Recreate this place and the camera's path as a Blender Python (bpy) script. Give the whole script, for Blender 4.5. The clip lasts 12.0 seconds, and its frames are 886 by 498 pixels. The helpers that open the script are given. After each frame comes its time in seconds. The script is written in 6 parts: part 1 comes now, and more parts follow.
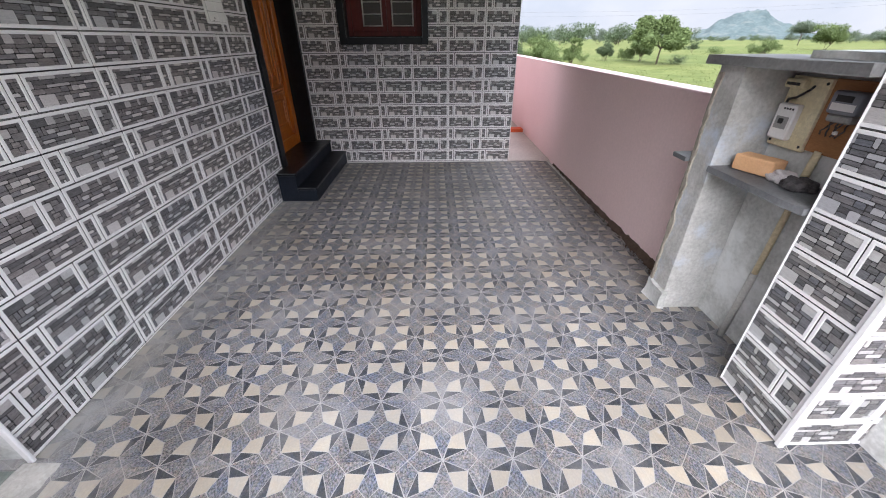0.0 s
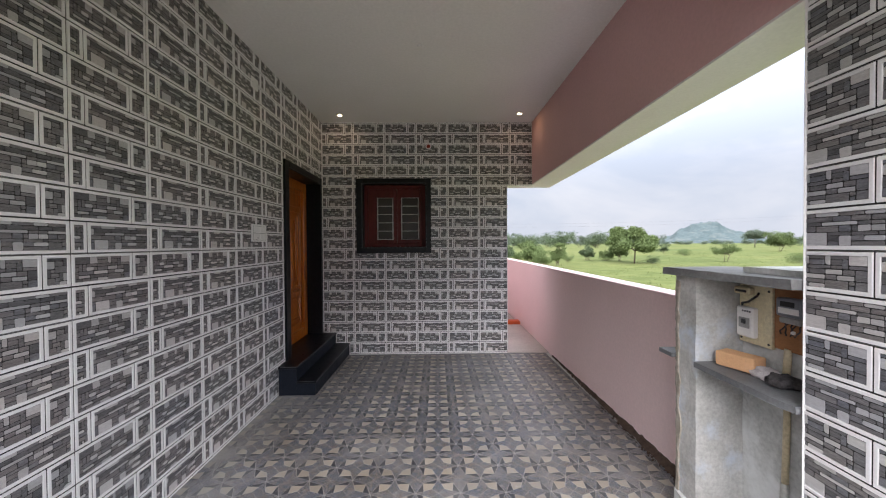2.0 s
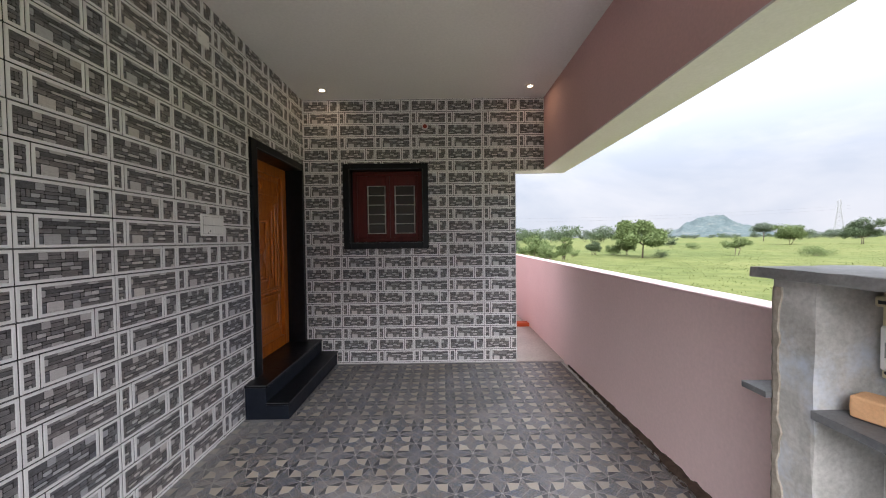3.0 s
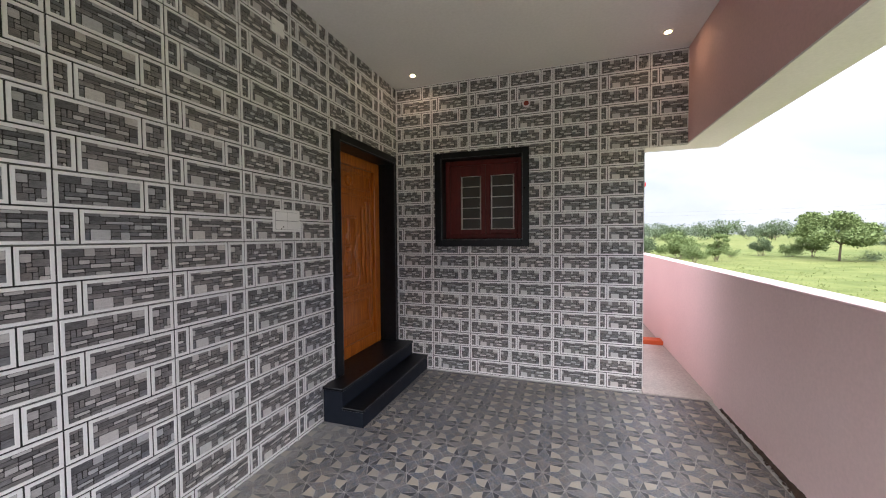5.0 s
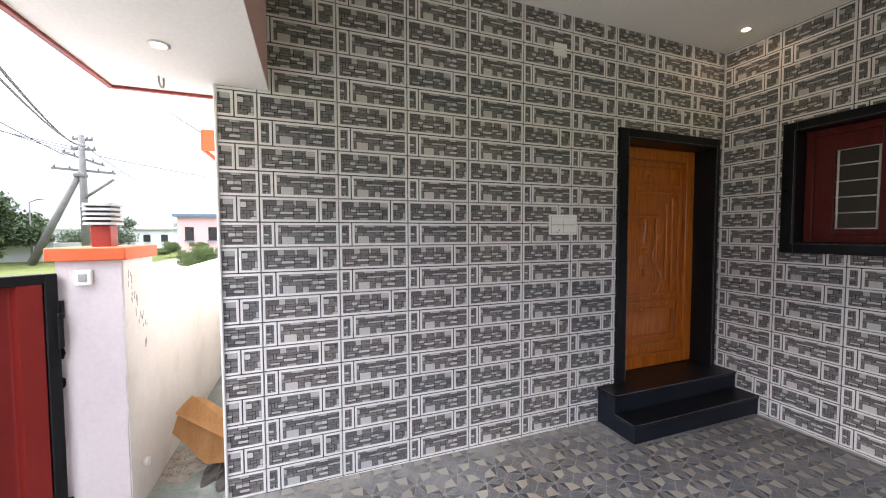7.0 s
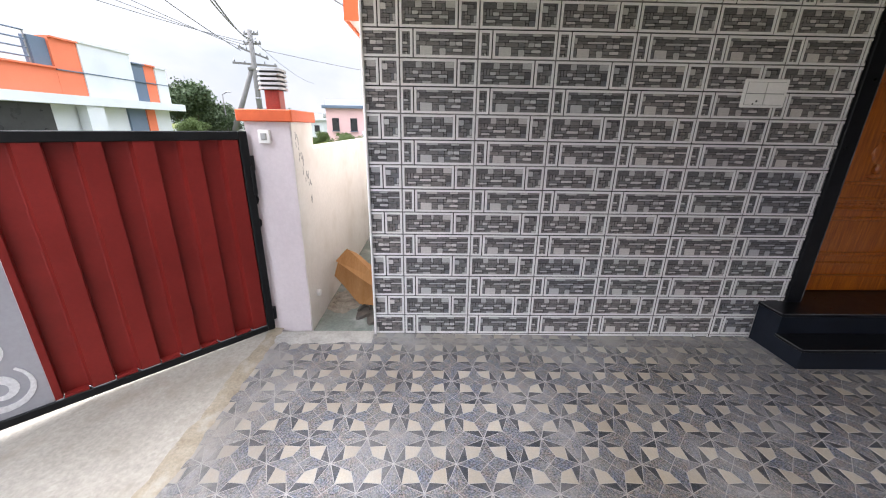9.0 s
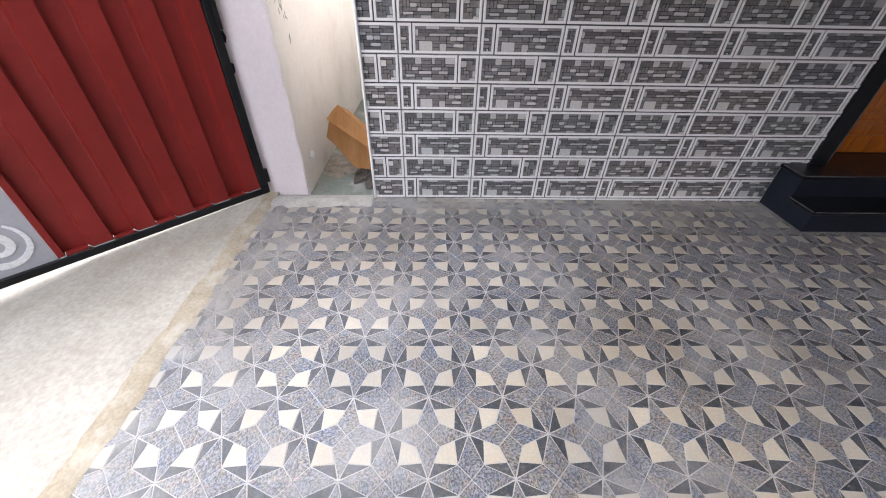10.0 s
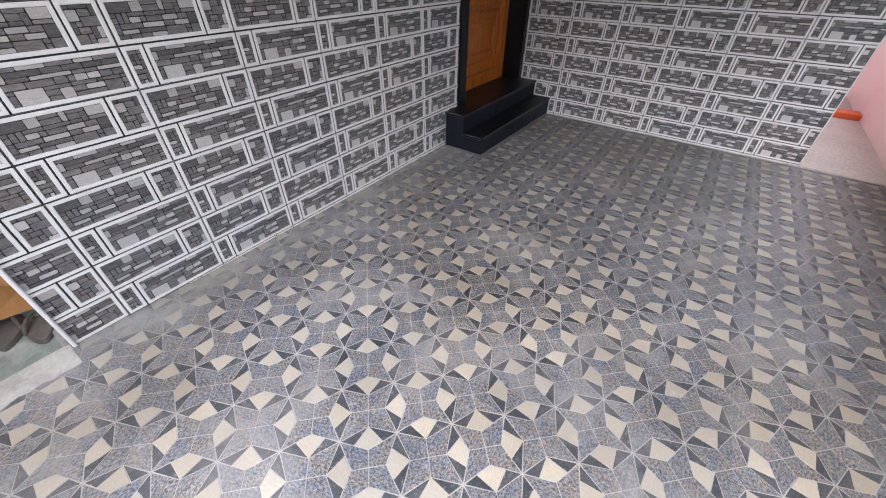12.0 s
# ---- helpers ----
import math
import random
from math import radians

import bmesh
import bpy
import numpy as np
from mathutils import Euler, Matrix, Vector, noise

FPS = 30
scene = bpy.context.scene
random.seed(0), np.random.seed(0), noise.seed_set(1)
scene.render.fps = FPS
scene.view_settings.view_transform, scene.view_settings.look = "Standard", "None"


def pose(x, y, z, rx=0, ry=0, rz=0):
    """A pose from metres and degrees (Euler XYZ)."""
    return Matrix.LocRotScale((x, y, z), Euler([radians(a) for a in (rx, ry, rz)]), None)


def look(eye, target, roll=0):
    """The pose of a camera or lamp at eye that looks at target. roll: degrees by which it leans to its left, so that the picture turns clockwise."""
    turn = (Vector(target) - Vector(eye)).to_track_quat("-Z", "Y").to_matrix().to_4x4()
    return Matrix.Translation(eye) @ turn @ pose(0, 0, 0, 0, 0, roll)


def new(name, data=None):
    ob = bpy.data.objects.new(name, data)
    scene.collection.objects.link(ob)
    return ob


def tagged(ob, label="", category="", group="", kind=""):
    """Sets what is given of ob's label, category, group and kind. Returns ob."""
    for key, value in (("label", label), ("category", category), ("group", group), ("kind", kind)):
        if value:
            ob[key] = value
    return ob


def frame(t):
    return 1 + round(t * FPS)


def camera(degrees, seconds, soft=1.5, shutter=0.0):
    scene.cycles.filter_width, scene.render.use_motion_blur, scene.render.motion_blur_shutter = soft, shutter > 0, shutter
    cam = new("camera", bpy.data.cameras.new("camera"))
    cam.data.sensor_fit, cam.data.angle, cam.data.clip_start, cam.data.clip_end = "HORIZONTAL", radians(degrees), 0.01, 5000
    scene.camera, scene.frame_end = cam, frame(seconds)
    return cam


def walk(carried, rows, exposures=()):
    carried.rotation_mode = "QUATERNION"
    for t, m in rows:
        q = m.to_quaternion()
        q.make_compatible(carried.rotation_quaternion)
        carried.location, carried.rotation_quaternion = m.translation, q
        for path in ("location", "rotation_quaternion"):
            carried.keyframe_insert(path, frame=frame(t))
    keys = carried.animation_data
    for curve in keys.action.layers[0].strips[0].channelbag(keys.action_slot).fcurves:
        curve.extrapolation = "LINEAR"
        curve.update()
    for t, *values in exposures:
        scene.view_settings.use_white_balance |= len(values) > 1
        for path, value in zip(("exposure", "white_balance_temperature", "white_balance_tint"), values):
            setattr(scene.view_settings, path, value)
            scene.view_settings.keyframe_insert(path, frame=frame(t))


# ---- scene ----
cam = camera(101.2, 12.0, soft=1.1)
PATH = [
    (0, (1.633, -5.134, 1.457), (1.664, -3.401, 0.459), -0.3),
    (0.5, (1.643, -5.187, 1.505), (1.673, -3.314, 0.805), -0.3),
    (1, (1.657, -5.231, 1.53), (1.684, -3.269, 1.141), -0.4),
    (1.5, (1.641, -5.285, 1.541), (1.677, -3.289, 1.418), -0.4),
    (2, (1.648, -5.263, 1.533), (1.679, -3.264, 1.505), -0.4),
    (2.5, (1.625, -5.049, 1.5), (1.662, -3.049, 1.466), -0.3),
    (2.7, (1.679, -4.871, 1.517), (1.704, -2.872, 1.472), -0.5),
    (4.3, (1.778, -4.025, 1.508), (1.597, -2.035, 1.445), -0.9),
    (4.5, (1.815, -4.013, 1.529), (1.516, -2.037, 1.459), -0.5),
    (5, (1.912, -4.035, 1.52), (1.282, -2.138, 1.452), -0.5),
    (5.5, (2.047, -3.962, 1.533), (1.057, -2.225, 1.468), -0.6),
    (6, (2.255, -3.893, 1.532), (0.886, -2.435, 1.469), -0.3),
    (6.5, (2.3, -3.885, 1.541), (0.656, -2.747, 1.479), -0.3),
    (7, (2.393, -3.784, 1.583), (0.519, -3.091, 1.494), -0.2),
    (7.2, (2.422, -3.75, 1.598), (0.485, -3.261, 1.503), -0.1),
    (8.8, (2.36, -3.825, 1.456), (0.417, -3.789, 0.984), 0.9),
    (9, (2.32, -3.839, 1.425), (0.424, -3.794, 0.791), 0.9),
    (9.5, (2.283, -3.841, 1.313), (0.54, -3.796, 0.335), 1.0),
    (10, (2.247, -3.856, 1.278), (0.665, -3.803, 0.056), 1.2),
    (10.5, (2.229, -3.886, 1.278), (0.683, -3.644, 0.032), 1.3),
    (11, (2.13, -3.992, 1.297), (0.691, -3.395, 0.043), 1.3),
    (11.5, (1.975, -4.033, 1.298), (0.737, -3.09, 0.043), 0.9),
    (12, (1.834, -4.136, 1.314), (0.938, -2.856, 0.065), 0.7),
]
EXPOSURE = [(0.0, 2.01, 6210, 14), (1.0, 1.70, 6320, 14), (1.5, 1.78, 6340, 14), (2.5, 1.90, 6370, 14), (4.5, 2.18, 6420, 14), (5.5, 2.41, 6420, 14), (6.0, 2.71, 6350, 14), (6.5, 3.09, 6400, 14),
            (7.0, 2.51, 6400, 14), (7.2, 2.41, 6400, 14), (8.8, 2.11, 6400, 14), (9.5, 2.11, 6350, 14), (10.5, 2.13, 6350, 14), (11.0, 2.16, 6330, 14), (12.0, 2.25, 6300, 14)]
walk(cam, [(t, look(eye, target, roll)) for t, eye, target, roll in PATH], EXPOSURE)

# ---- light ----
world = bpy.data.worlds.new("overcast_sky")
scene.world = world
world.use_nodes = True
wn, wl = world.node_tree.nodes, world.node_tree.links
SUN_EL, SUN_AZ = radians(42), radians(187)
sky = wn.new("ShaderNodeTexSky")
sky.sky_type = 'NISHITA'
sky.sun_disc = False
sky.sun_elevation, sky.sun_rotation = SUN_EL, SUN_AZ
sky.dust_density, sky.air_density = 4.0, 1.0
# thick cloud: most of the blue is veiled by soft grey-white banks, drawn out along the horizon
up = wn.new("ShaderNodeTexCoord")
bank = wn.new("ShaderNodeMapping")
bank.inputs["Scale"].default_value = (1.0, 1.0, 2.6)
cloud_noise = wn.new("ShaderNodeTexNoise")
cloud_noise.inputs["Scale"].default_value = 2.4
cloud_noise.inputs["Detail"].default_value = 6
cloud_noise.inputs["Roughness"].default_value = 0.55
cloud_noise.inputs["Distortion"].default_value = 0.4
wl.new(up.outputs["Generated"], bank.inputs[0])
wl.new(bank.outputs[0], cloud_noise.inputs["Vector"])
cloud_ramp = wn.new("ShaderNodeValToRGB")
cloud_ramp.color_ramp.elements[0].position, cloud_ramp.color_ramp.elements[0].color = 0.36, (7.4, 8.15, 9.3, 1)
cloud_ramp.color_ramp.elements[1].position, cloud_ramp.color_ramp.elements[1].color = 0.64, (9.9, 10.15, 10.6, 1)
sky_mix = wn.new("ShaderNodeMixRGB")
sky_mix.inputs[0].default_value = 0.86
wl.new(cloud_noise.outputs["Fac"], cloud_ramp.inputs[0])
wl.new(sky.outputs[0], sky_mix.inputs[1])
wl.new(cloud_ramp.outputs[0], sky_mix.inputs[2])
# an overcast sky is several times as bright overhead as at the horizon
sep = wn.new("ShaderNodeSeparateXYZ")
grade = wn.new("ShaderNodeValToRGB")
grade.color_ramp.interpolation = 'EASE'
grade.color_ramp.elements[0].position, grade.color_ramp.elements[0].color = 0.10, (0.27, 0.27, 0.27, 1)
grade.color_ramp.elements[1].position, grade.color_ramp.elements[1].color = 0.95, (1.5, 1.5, 1.5, 1)
wl.new(up.outputs["Generated"], sep.inputs[0])
wl.new(sep.outputs[2], grade.inputs[0])
veil = wn.new("ShaderNodeMixRGB")
veil.blend_type = 'MULTIPLY'
veil.inputs[0].default_value = 1.0
wl.new(sky_mix.outputs[0], veil.inputs[1])
wl.new(grade.outputs[0], veil.inputs[2])
wl.new(veil.outputs[0], wn["Background"].inputs["Color"])
wn["Background"].inputs["Strength"].default_value = 0.098

sun_data = bpy.data.lights.new("sun", 'SUN')
sun_data.energy, sun_data.angle, sun_data.color = 1.6, radians(60), (1.0, 0.98, 0.96)
sun = new("sun", sun_data)
sun.matrix_world = look((0, 0, 0), (-math.cos(SUN_EL) * math.sin(SUN_AZ), -math.cos(SUN_EL) * math.cos(SUN_AZ), -math.sin(SUN_EL)))

# ---- plan ----
WALL_END = -4.262      # near end of the long tiled wall, which stands at x = 0
BACK = -0.025          # face of the back wall
BACK_END = 2.655       # its free corner
CEIL = 3.275
BEAM_X, BEAM_OUT, BEAM_Z = 3.02, 3.34, 2.37
PAR_X, PAR_TOP = 3.24, 1.18
TW, TH = 0.45, 0.30    # wall tile
FT = 0.281             # floor tile
FX0, FY0 = 0.097, -4.295


def floor_z(y):
    """The porch floor falls a little towards the house's back."""
    return -0.0095 * (y + 4.2)


# ---- mesh helpers ----
def obj(name, bm, mats, parent=None, label="", smooth=False):
    me = bpy.data.meshes.new(name)
    bmesh.ops.recalc_face_normals(bm, faces=bm.faces)
    bm.to_mesh(me)
    bm.free()
    for m in (mats if isinstance(mats, (list, tuple)) else [mats]):
        me.materials.append(m)
    if smooth:
        me.shade_smooth()
    ob = new(name, me)
    if parent:
        ob.parent = parent
    if label:
        ob["label"] = label
    return ob


def part(name, bm, mats, parent, label="", smooth=False):
    return obj(name, bm, mats, parent, label, smooth)


def thing(name, label, category, loc=(0, 0, 0), rz=0, group=""):
    e = new(name)
    e.empty_display_size = 0.1
    e.matrix_basis = pose(*loc, 0, 0, rz)
    return tagged(e, label, category, group)


def structure(name, bm, mats, label="", smooth=False):
    return tagged(obj(name, bm, mats, None, "", smooth), label, "", "", "structure")


def add_box(bm, x0, x1, y0, y1, z0, z1, bevel=0.0, mi=0, segs=1):
    m = Matrix.Translation(((x0 + x1) / 2, (y0 + y1) / 2, (z0 + z1) / 2)) @ Matrix.Diagonal((x1 - x0, y1 - y0, z1 - z0, 1))
    r = bmesh.ops.create_cube(bm, size=1, matrix=m)
    faces = {f for v in r["verts"] for f in v.link_faces}
    for f in faces:
        f.material_index = mi
    if bevel:
        edges = {e for v in r["verts"] for e in v.link_edges}
        b = bmesh.ops.bevel(bm, geom=list(edges), offset=bevel, segments=segs, affect='EDGES', profile=0.5)
        for f in b["faces"]:
            f.material_index = mi
    return bm


def box(*a, **k):
    return add_box(bmesh.new(), *a, **k)


def add_cyl(bm, p0, p1, r0, r1=None, n=12, caps=True, mi=0):
    p0, p1 = Vector(p0), Vector(p1)
    r1 = r0 if r1 is None else r1
    q = (p1 - p0).to_track_quat('Z', 'Y').to_matrix()
    rings = []
    for p, r in ((p0, r0), (p1, r1)):
        rings.append([bm.verts.new(p + q @ Vector((r * math.cos(2 * math.pi * i / n), r * math.sin(2 * math.pi * i / n), 0))) for i in range(n)])
    for i in range(n):
        f = bm.faces.new((rings[0][i], rings[0][(i + 1) % n], rings[1][(i + 1) % n], rings[1][i]))
        f.smooth, f.material_index = n > 6, mi
    if caps:
        for r in (rings[0][::-1], rings[1]):
            bm.faces.new(r).material_index = mi
    return bm


def cyl(*a, **k):
    return add_cyl(bmesh.new(), *a, **k)


def add_lathe(bm, profile, n=20, centre=(0, 0, 0)):
    c = Vector(centre)
    rings = [[bm.verts.new(c + Vector((r * math.cos(2 * math.pi * i / n), r * math.sin(2 * math.pi * i / n), z))) for i in range(n)] for r, z in profile]
    for a, b in zip(rings, rings[1:]):
        for i in range(n):
            bm.faces.new((a[i], a[(i + 1) % n], b[(i + 1) % n], b[i])).smooth = True
    bm.faces.new(rings[0][::-1])
    bm.faces.new(rings[-1])
    return bm


def add_prism(bm, poly, z0, z1, shrink=0.0, chamfer=0.0, mi=0):
    """A flat piece over an outline, its top edge chamfered."""
    c = Vector((sum(p[0] for p in poly) / len(poly), sum(p[1] for p in poly) / len(poly)))

    def inset(d):
        n, out = len(poly), []
        area = sum(poly[i][0] * poly[(i + 1) % n][1] - poly[(i + 1) % n][0] * poly[i][1] for i in range(n))
        s = 1 if area > 0 else -1
        for i in range(n):
            a, b, e = Vector(poly[i - 1]), Vector(poly[i]), Vector(poly[(i + 1) % n])
            d1, d2 = (b - a).normalized(), (e - b).normalized()
            n1, n2 = Vector((-d1.y, d1.x)) * s, Vector((-d2.y, d2.x)) * s
            k = (n1 + n2)
            k = k / max(0.25, k.dot(n1)) if k.length > 1e-6 else n1
            out.append(b + k * d)
        return out
    low, top = inset(shrink), inset(shrink + chamfer)
    lv = [bm.verts.new((p.x, p.y, z0)) for p in low]
    tv = [bm.verts.new((p.x, p.y, z1)) for p in top]
    n = len(poly)
    for i in range(n):
        bm.faces.new((lv[i], lv[(i + 1) % n], tv[(i + 1) % n], tv[i])).material_index = mi
    bm.faces.new(tv).material_index = mi
    return bm


# ---- materials ----
def material(name, rough=0.6, metal=0.0, spec=0.5):
    m = bpy.data.materials.new(name)
    m.use_nodes = True
    b = m.node_tree.nodes["Principled BSDF"]
    b.inputs["Roughness"].default_value = rough
    b.inputs["Metallic"].default_value = metal
    b.inputs["Specular IOR Level"].default_value = spec
    return m, m.node_tree.nodes, m.node_tree.links, b


def ramp(n, stops):
    r = n.new("ShaderNodeValToRGB")
    els = r.color_ramp.elements
    while len(els) < len(stops):
        els.new(0.5)
    for e, (p, c) in zip(els, stops):
        e.position, e.color = p, (*c, 1)
    return r


def noise_node(n, l, scale, detail=4, rough=0.55, stretch=None, coords="Object"):
    tc = n.new("ShaderNodeTexCoord")
    t = n.new("ShaderNodeTexNoise")
    t.inputs["Scale"].default_value, t.inputs["Detail"].default_value, t.inputs["Roughness"].default_value = scale, detail, rough
    if stretch:
        mp = n.new("ShaderNodeMapping")
        mp.inputs["Scale"].default_value = stretch
        l.new(tc.outputs[coords], mp.inputs[0])
        l.new(mp.outputs[0], t.inputs["Vector"])
    else:
        l.new(tc.outputs[coords], t.inputs["Vector"])
    return t


def mix(n, l, a, b, fac, mode='MIX'):
    x = n.new("ShaderNodeMixRGB")
    x.blend_type = mode
    for i, v in ((0, fac), (1, a), (2, b)):
        if hasattr(v, "links"):
            l.new(v, x.inputs[i])
        else:
            x.inputs[i].default_value = v if i == 0 else (*v, 1)
    return x.outputs[0]


def bump(n, l, b, height, strength, distance=0.01):
    k = n.new("ShaderNodeBump")
    k.inputs["Strength"].default_value, k.inputs["Distance"].default_value = strength, distance
    l.new(height, k.inputs["Height"])
    l.new(k.outputs[0], b.inputs["Normal"])


def surface(name, dark, light, scale=3.0, fine=60.0, rough=0.7, bumpy=0.2, spec=0.4, stain=None, stain_scale=1.2, metal=0.0, stretch=None, depth=0.004, stain_from=0.52, stain_to=0.72, grain=0.17):
    """A surface with broad unevenness, fine grain, relief and, if given, stains of their own colour."""
    m, n, l, b = material(name, rough, metal, spec)
    big = noise_node(n, l, scale, 5, 0.6, stretch)
    r = ramp(n, ((0.3, dark), (0.7, light)))
    l.new(big.outputs["Fac"], r.inputs[0])
    small = noise_node(n, l, fine, 3, 0.6, stretch)
    g = ramp(n, ((0.25, (1 - grain * 1.3,) * 3), (0.75, (1 + grain * 0.7,) * 3)))
    l.new(small.outputs["Fac"], g.inputs[0])
    col = mix(n, l, r.outputs[0], g.outputs[0], 1.0, 'MULTIPLY')
    if stain:
        s = noise_node(n, l, stain_scale, 6, 0.65)
        sr = ramp(n, ((stain_from, (0, 0, 0)), (stain_to, (1, 1, 1))))
        l.new(s.outputs["Fac"], sr.inputs[0])
        col = mix(n, l, col, stain, sr.outputs[0])
    l.new(col, b.inputs["Base Color"])
    rr = n.new("ShaderNodeMapRange")
    rr.inputs[3].default_value, rr.inputs[4].default_value = max(0.03, rough - 0.12), min(1, rough + 0.12)
    l.new(big.outputs["Fac"], rr.inputs[0])
    l.new(rr.outputs[0], b.inputs["Roughness"])
    if bumpy:
        bump(n, l, b, small.outputs["Fac"], bumpy, depth)
    return m


def glow(name, color, strength):
    m, n, l, b = material(name)
    b.inputs["Emission Color"].default_value = (*color, 1)
    b.inputs["Emission Strength"].default_value = strength
    return m


def stone_material(name, stops, streak=0.5):
    """Printed ledge stone: a shade a stone, with a streaky grain along the course."""
    m, n, l, b = material(name, 0.42, 0, 0.4)
    geo = n.new("ShaderNodeNewGeometry")
    r = ramp(n, stops)
    l.new(geo.outputs["Random Per Island"], r.inputs[0])
    info = n.new("ShaderNodeObjectInfo")
    tone = ramp(n, ((0.0, (0.88, 0.89, 0.95)), (0.35, (1.0, 1.02, 1.0)), (0.65, (1.04, 1.0, 1.01)), (1.0, (1.14, 1.09, 1.05))))
    l.new(info.outputs["Random"], tone.inputs[0])
    grain = noise_node(n, l, 75, 7, 0.8, (0.55, 1, 3.6))
    gr = ramp(n, ((0.28, (1 - streak,) * 3), (0.72, (1 + streak * 0.6,) * 3)))
    l.new(grain.outputs["Fac"], gr.inputs[0])
    col = mix(n, l, r.outputs[0], gr.outputs[0], 1.0, 'MULTIPLY')
    col = mix(n, l, col, tone.outputs[0], 1.0, 'MULTIPLY')
    l.new(col, b.inputs["Base Color"])
    bump(n, l, b, grain.outputs["Fac"], 1.0, 0.006)
    return m


M_STONE = stone_material("tile_stone_dark", ((0.0, (0.120, 0.119, 0.125)), (0.25, (0.176, 0.172, 0.176)), (0.45, (0.232, 0.219, 0.213)), (0.65, (0.192, 0.20, 0.22)), (0.85, (0.247, 0.237, 0.229)), (1.0, (0.30, 0.284, 0.276))), 0.75)
M_STONE_LIGHT = stone_material("tile_stone_light", ((0.0, (0.46, 0.455, 0.455)), (1.0, (0.62, 0.61, 0.60))), 0.28)
M_TILE_WHITE = surface("tile_white_border", (0.75, 0.74, 0.74), (0.82, 0.81, 0.805), 6, 120, 0.35, 0.05, grain=0.05)
M_TILE_MORTAR = surface("tile_printed_mortar", (0.028, 0.027, 0.028), (0.052, 0.050, 0.050), 8, 90, 0.8, 0.1)
M_TILE_JOINT = surface("tile_dark_joint", (0.016, 0.016, 0.017), (0.034, 0.033, 0.034), 8, 90, 0.8, 0.1)


def floor_material(name, a, b_, speckle, rough, dust=0.35):
    m, n, l, b = material(name, rough, 0, 0.5)
    geo = n.new("ShaderNodeNewGeometry")
    r = ramp(n, ((0.0, a), (1.0, b_)))
    l.new(geo.outputs["Random Per Island"], r.inputs[0])
    info = n.new("ShaderNodeObjectInfo")
    tone = ramp(n, ((0.0, (0.82, 0.82, 0.84)), (1.0, (1.12, 1.1, 1.08))))
    l.new(info.outputs["Random"], tone.inputs[0])
    sp = noise_node(n, l, 150, 5, 0.75, (1, 0.6, 1))
    sr = ramp(n, ((0.40, (1 - speckle,) * 3), (0.60, (1 + speckle,) * 3)))
    l.new(sp.outputs["Fac"], sr.inputs[0])
    col = mix(n, l, r.outputs[0], sr.outputs[0], 1.0, 'MULTIPLY')
    if speckle > 0.3:
        hue = mix(n, l, sp.outputs["Color"], (2.0, 2.0, 2.0), 1.0, 'MULTIPLY')
        col = mix(n, l, col, hue, 0.48, 'MULTIPLY')
    patch = noise_node(n, l, 28, 3, 0.55)
    pr = ramp(n, ((0.32, (0.74, 0.87, 1.12)), (0.5, (0.97, 0.98, 1.0)), (0.68, (1.13, 1.0, 0.90))))
    l.new(patch.outputs["Fac"], pr.inputs[0])
    col = mix(n, l, col, pr.outputs[0], 1.0 if speckle > 0.3 else 0.25, 'MULTIPLY')
    col = mix(n, l, col, tone.outputs[0], 1.0, 'MULTIPLY')
    # dried cement dust, which runs over the joints
    ge = n.new("ShaderNodeNewGeometry")
    d = n.new("ShaderNodeTexNoise")
    d.inputs["Scale"].default_value, d.inputs["Detail"].default_value, d.inputs["Roughness"].default_value = 2.6, 7, 0.68
    l.new(ge.outputs["Position"], d.inputs["Vector"])
    dr = ramp(n, ((0.48, (0, 0, 0)), (0.68, (dust * 2,) * 3)))
    l.new(d.outputs["Fac"], dr.inputs[0])
    col = mix(n, l, col, (0.245, 0.24, 0.24), dr.outputs[0])
    # a grey film of cement washed out along the long wall and the front edge
    axes = n.new("ShaderNodeSeparateXYZ")
    l.new(ge.outputs["Position"], axes.inputs[0])
    for axis, near, far in ((0, 0.03, 0.36), (1, -4.95, -4.55)):
        reach = n.new("ShaderNodeMapRange")
        reach.inputs[1].default_value, reach.inputs[2].default_value = near, far
        reach.inputs[3].default_value, reach.inputs[4].default_value = 0.85, 0.0
        l.new(axes.outputs[axis], reach.inputs[0])
        both = n.new("ShaderNodeMath")
        both.operation = 'MULTIPLY'
        l.new(reach.outputs[0], both.inputs[0])
        spread = ramp(n, ((0.40, (0.15, 0.15, 0.15)), (0.58, (1, 1, 1))))
        l.new(d.outputs["Fac"], spread.inputs[0])
        l.new(spread.outputs[0], both.inputs[1])
        col = mix(n, l, col, (0.30, 0.297, 0.29), both.outputs[0])
    # brown trodden-in dirt in broad patches
    di = n.new("ShaderNodeTexNoise")
    di.inputs["Scale"].default_value, di.inputs["Detail"].default_value, di.inputs["Roughness"].default_value = 0.9, 6, 0.62
    l.new(ge.outputs["Position"], di.inputs["Vector"])
    dirt_ramp = ramp(n, ((0.42, (1.0, 1.0, 1.0)), (0.66, (0.85, 0.80, 0.73))))
    l.new(di.outputs["Fac"], dirt_ramp.inputs[0])
    col = mix(n, l, col, dirt_ramp.outputs[0], 1.0, 'MULTIPLY')
    # scattered crumbs and smears of pale mortar
    sm = n.new("ShaderNodeTexNoise")
    sm.inputs["Scale"].default_value, sm.inputs["Detail"].default_value, sm.inputs["Roughness"].default_value = 17, 8, 0.75
    l.new(ge.outputs["Position"], sm.inputs["Vector"])
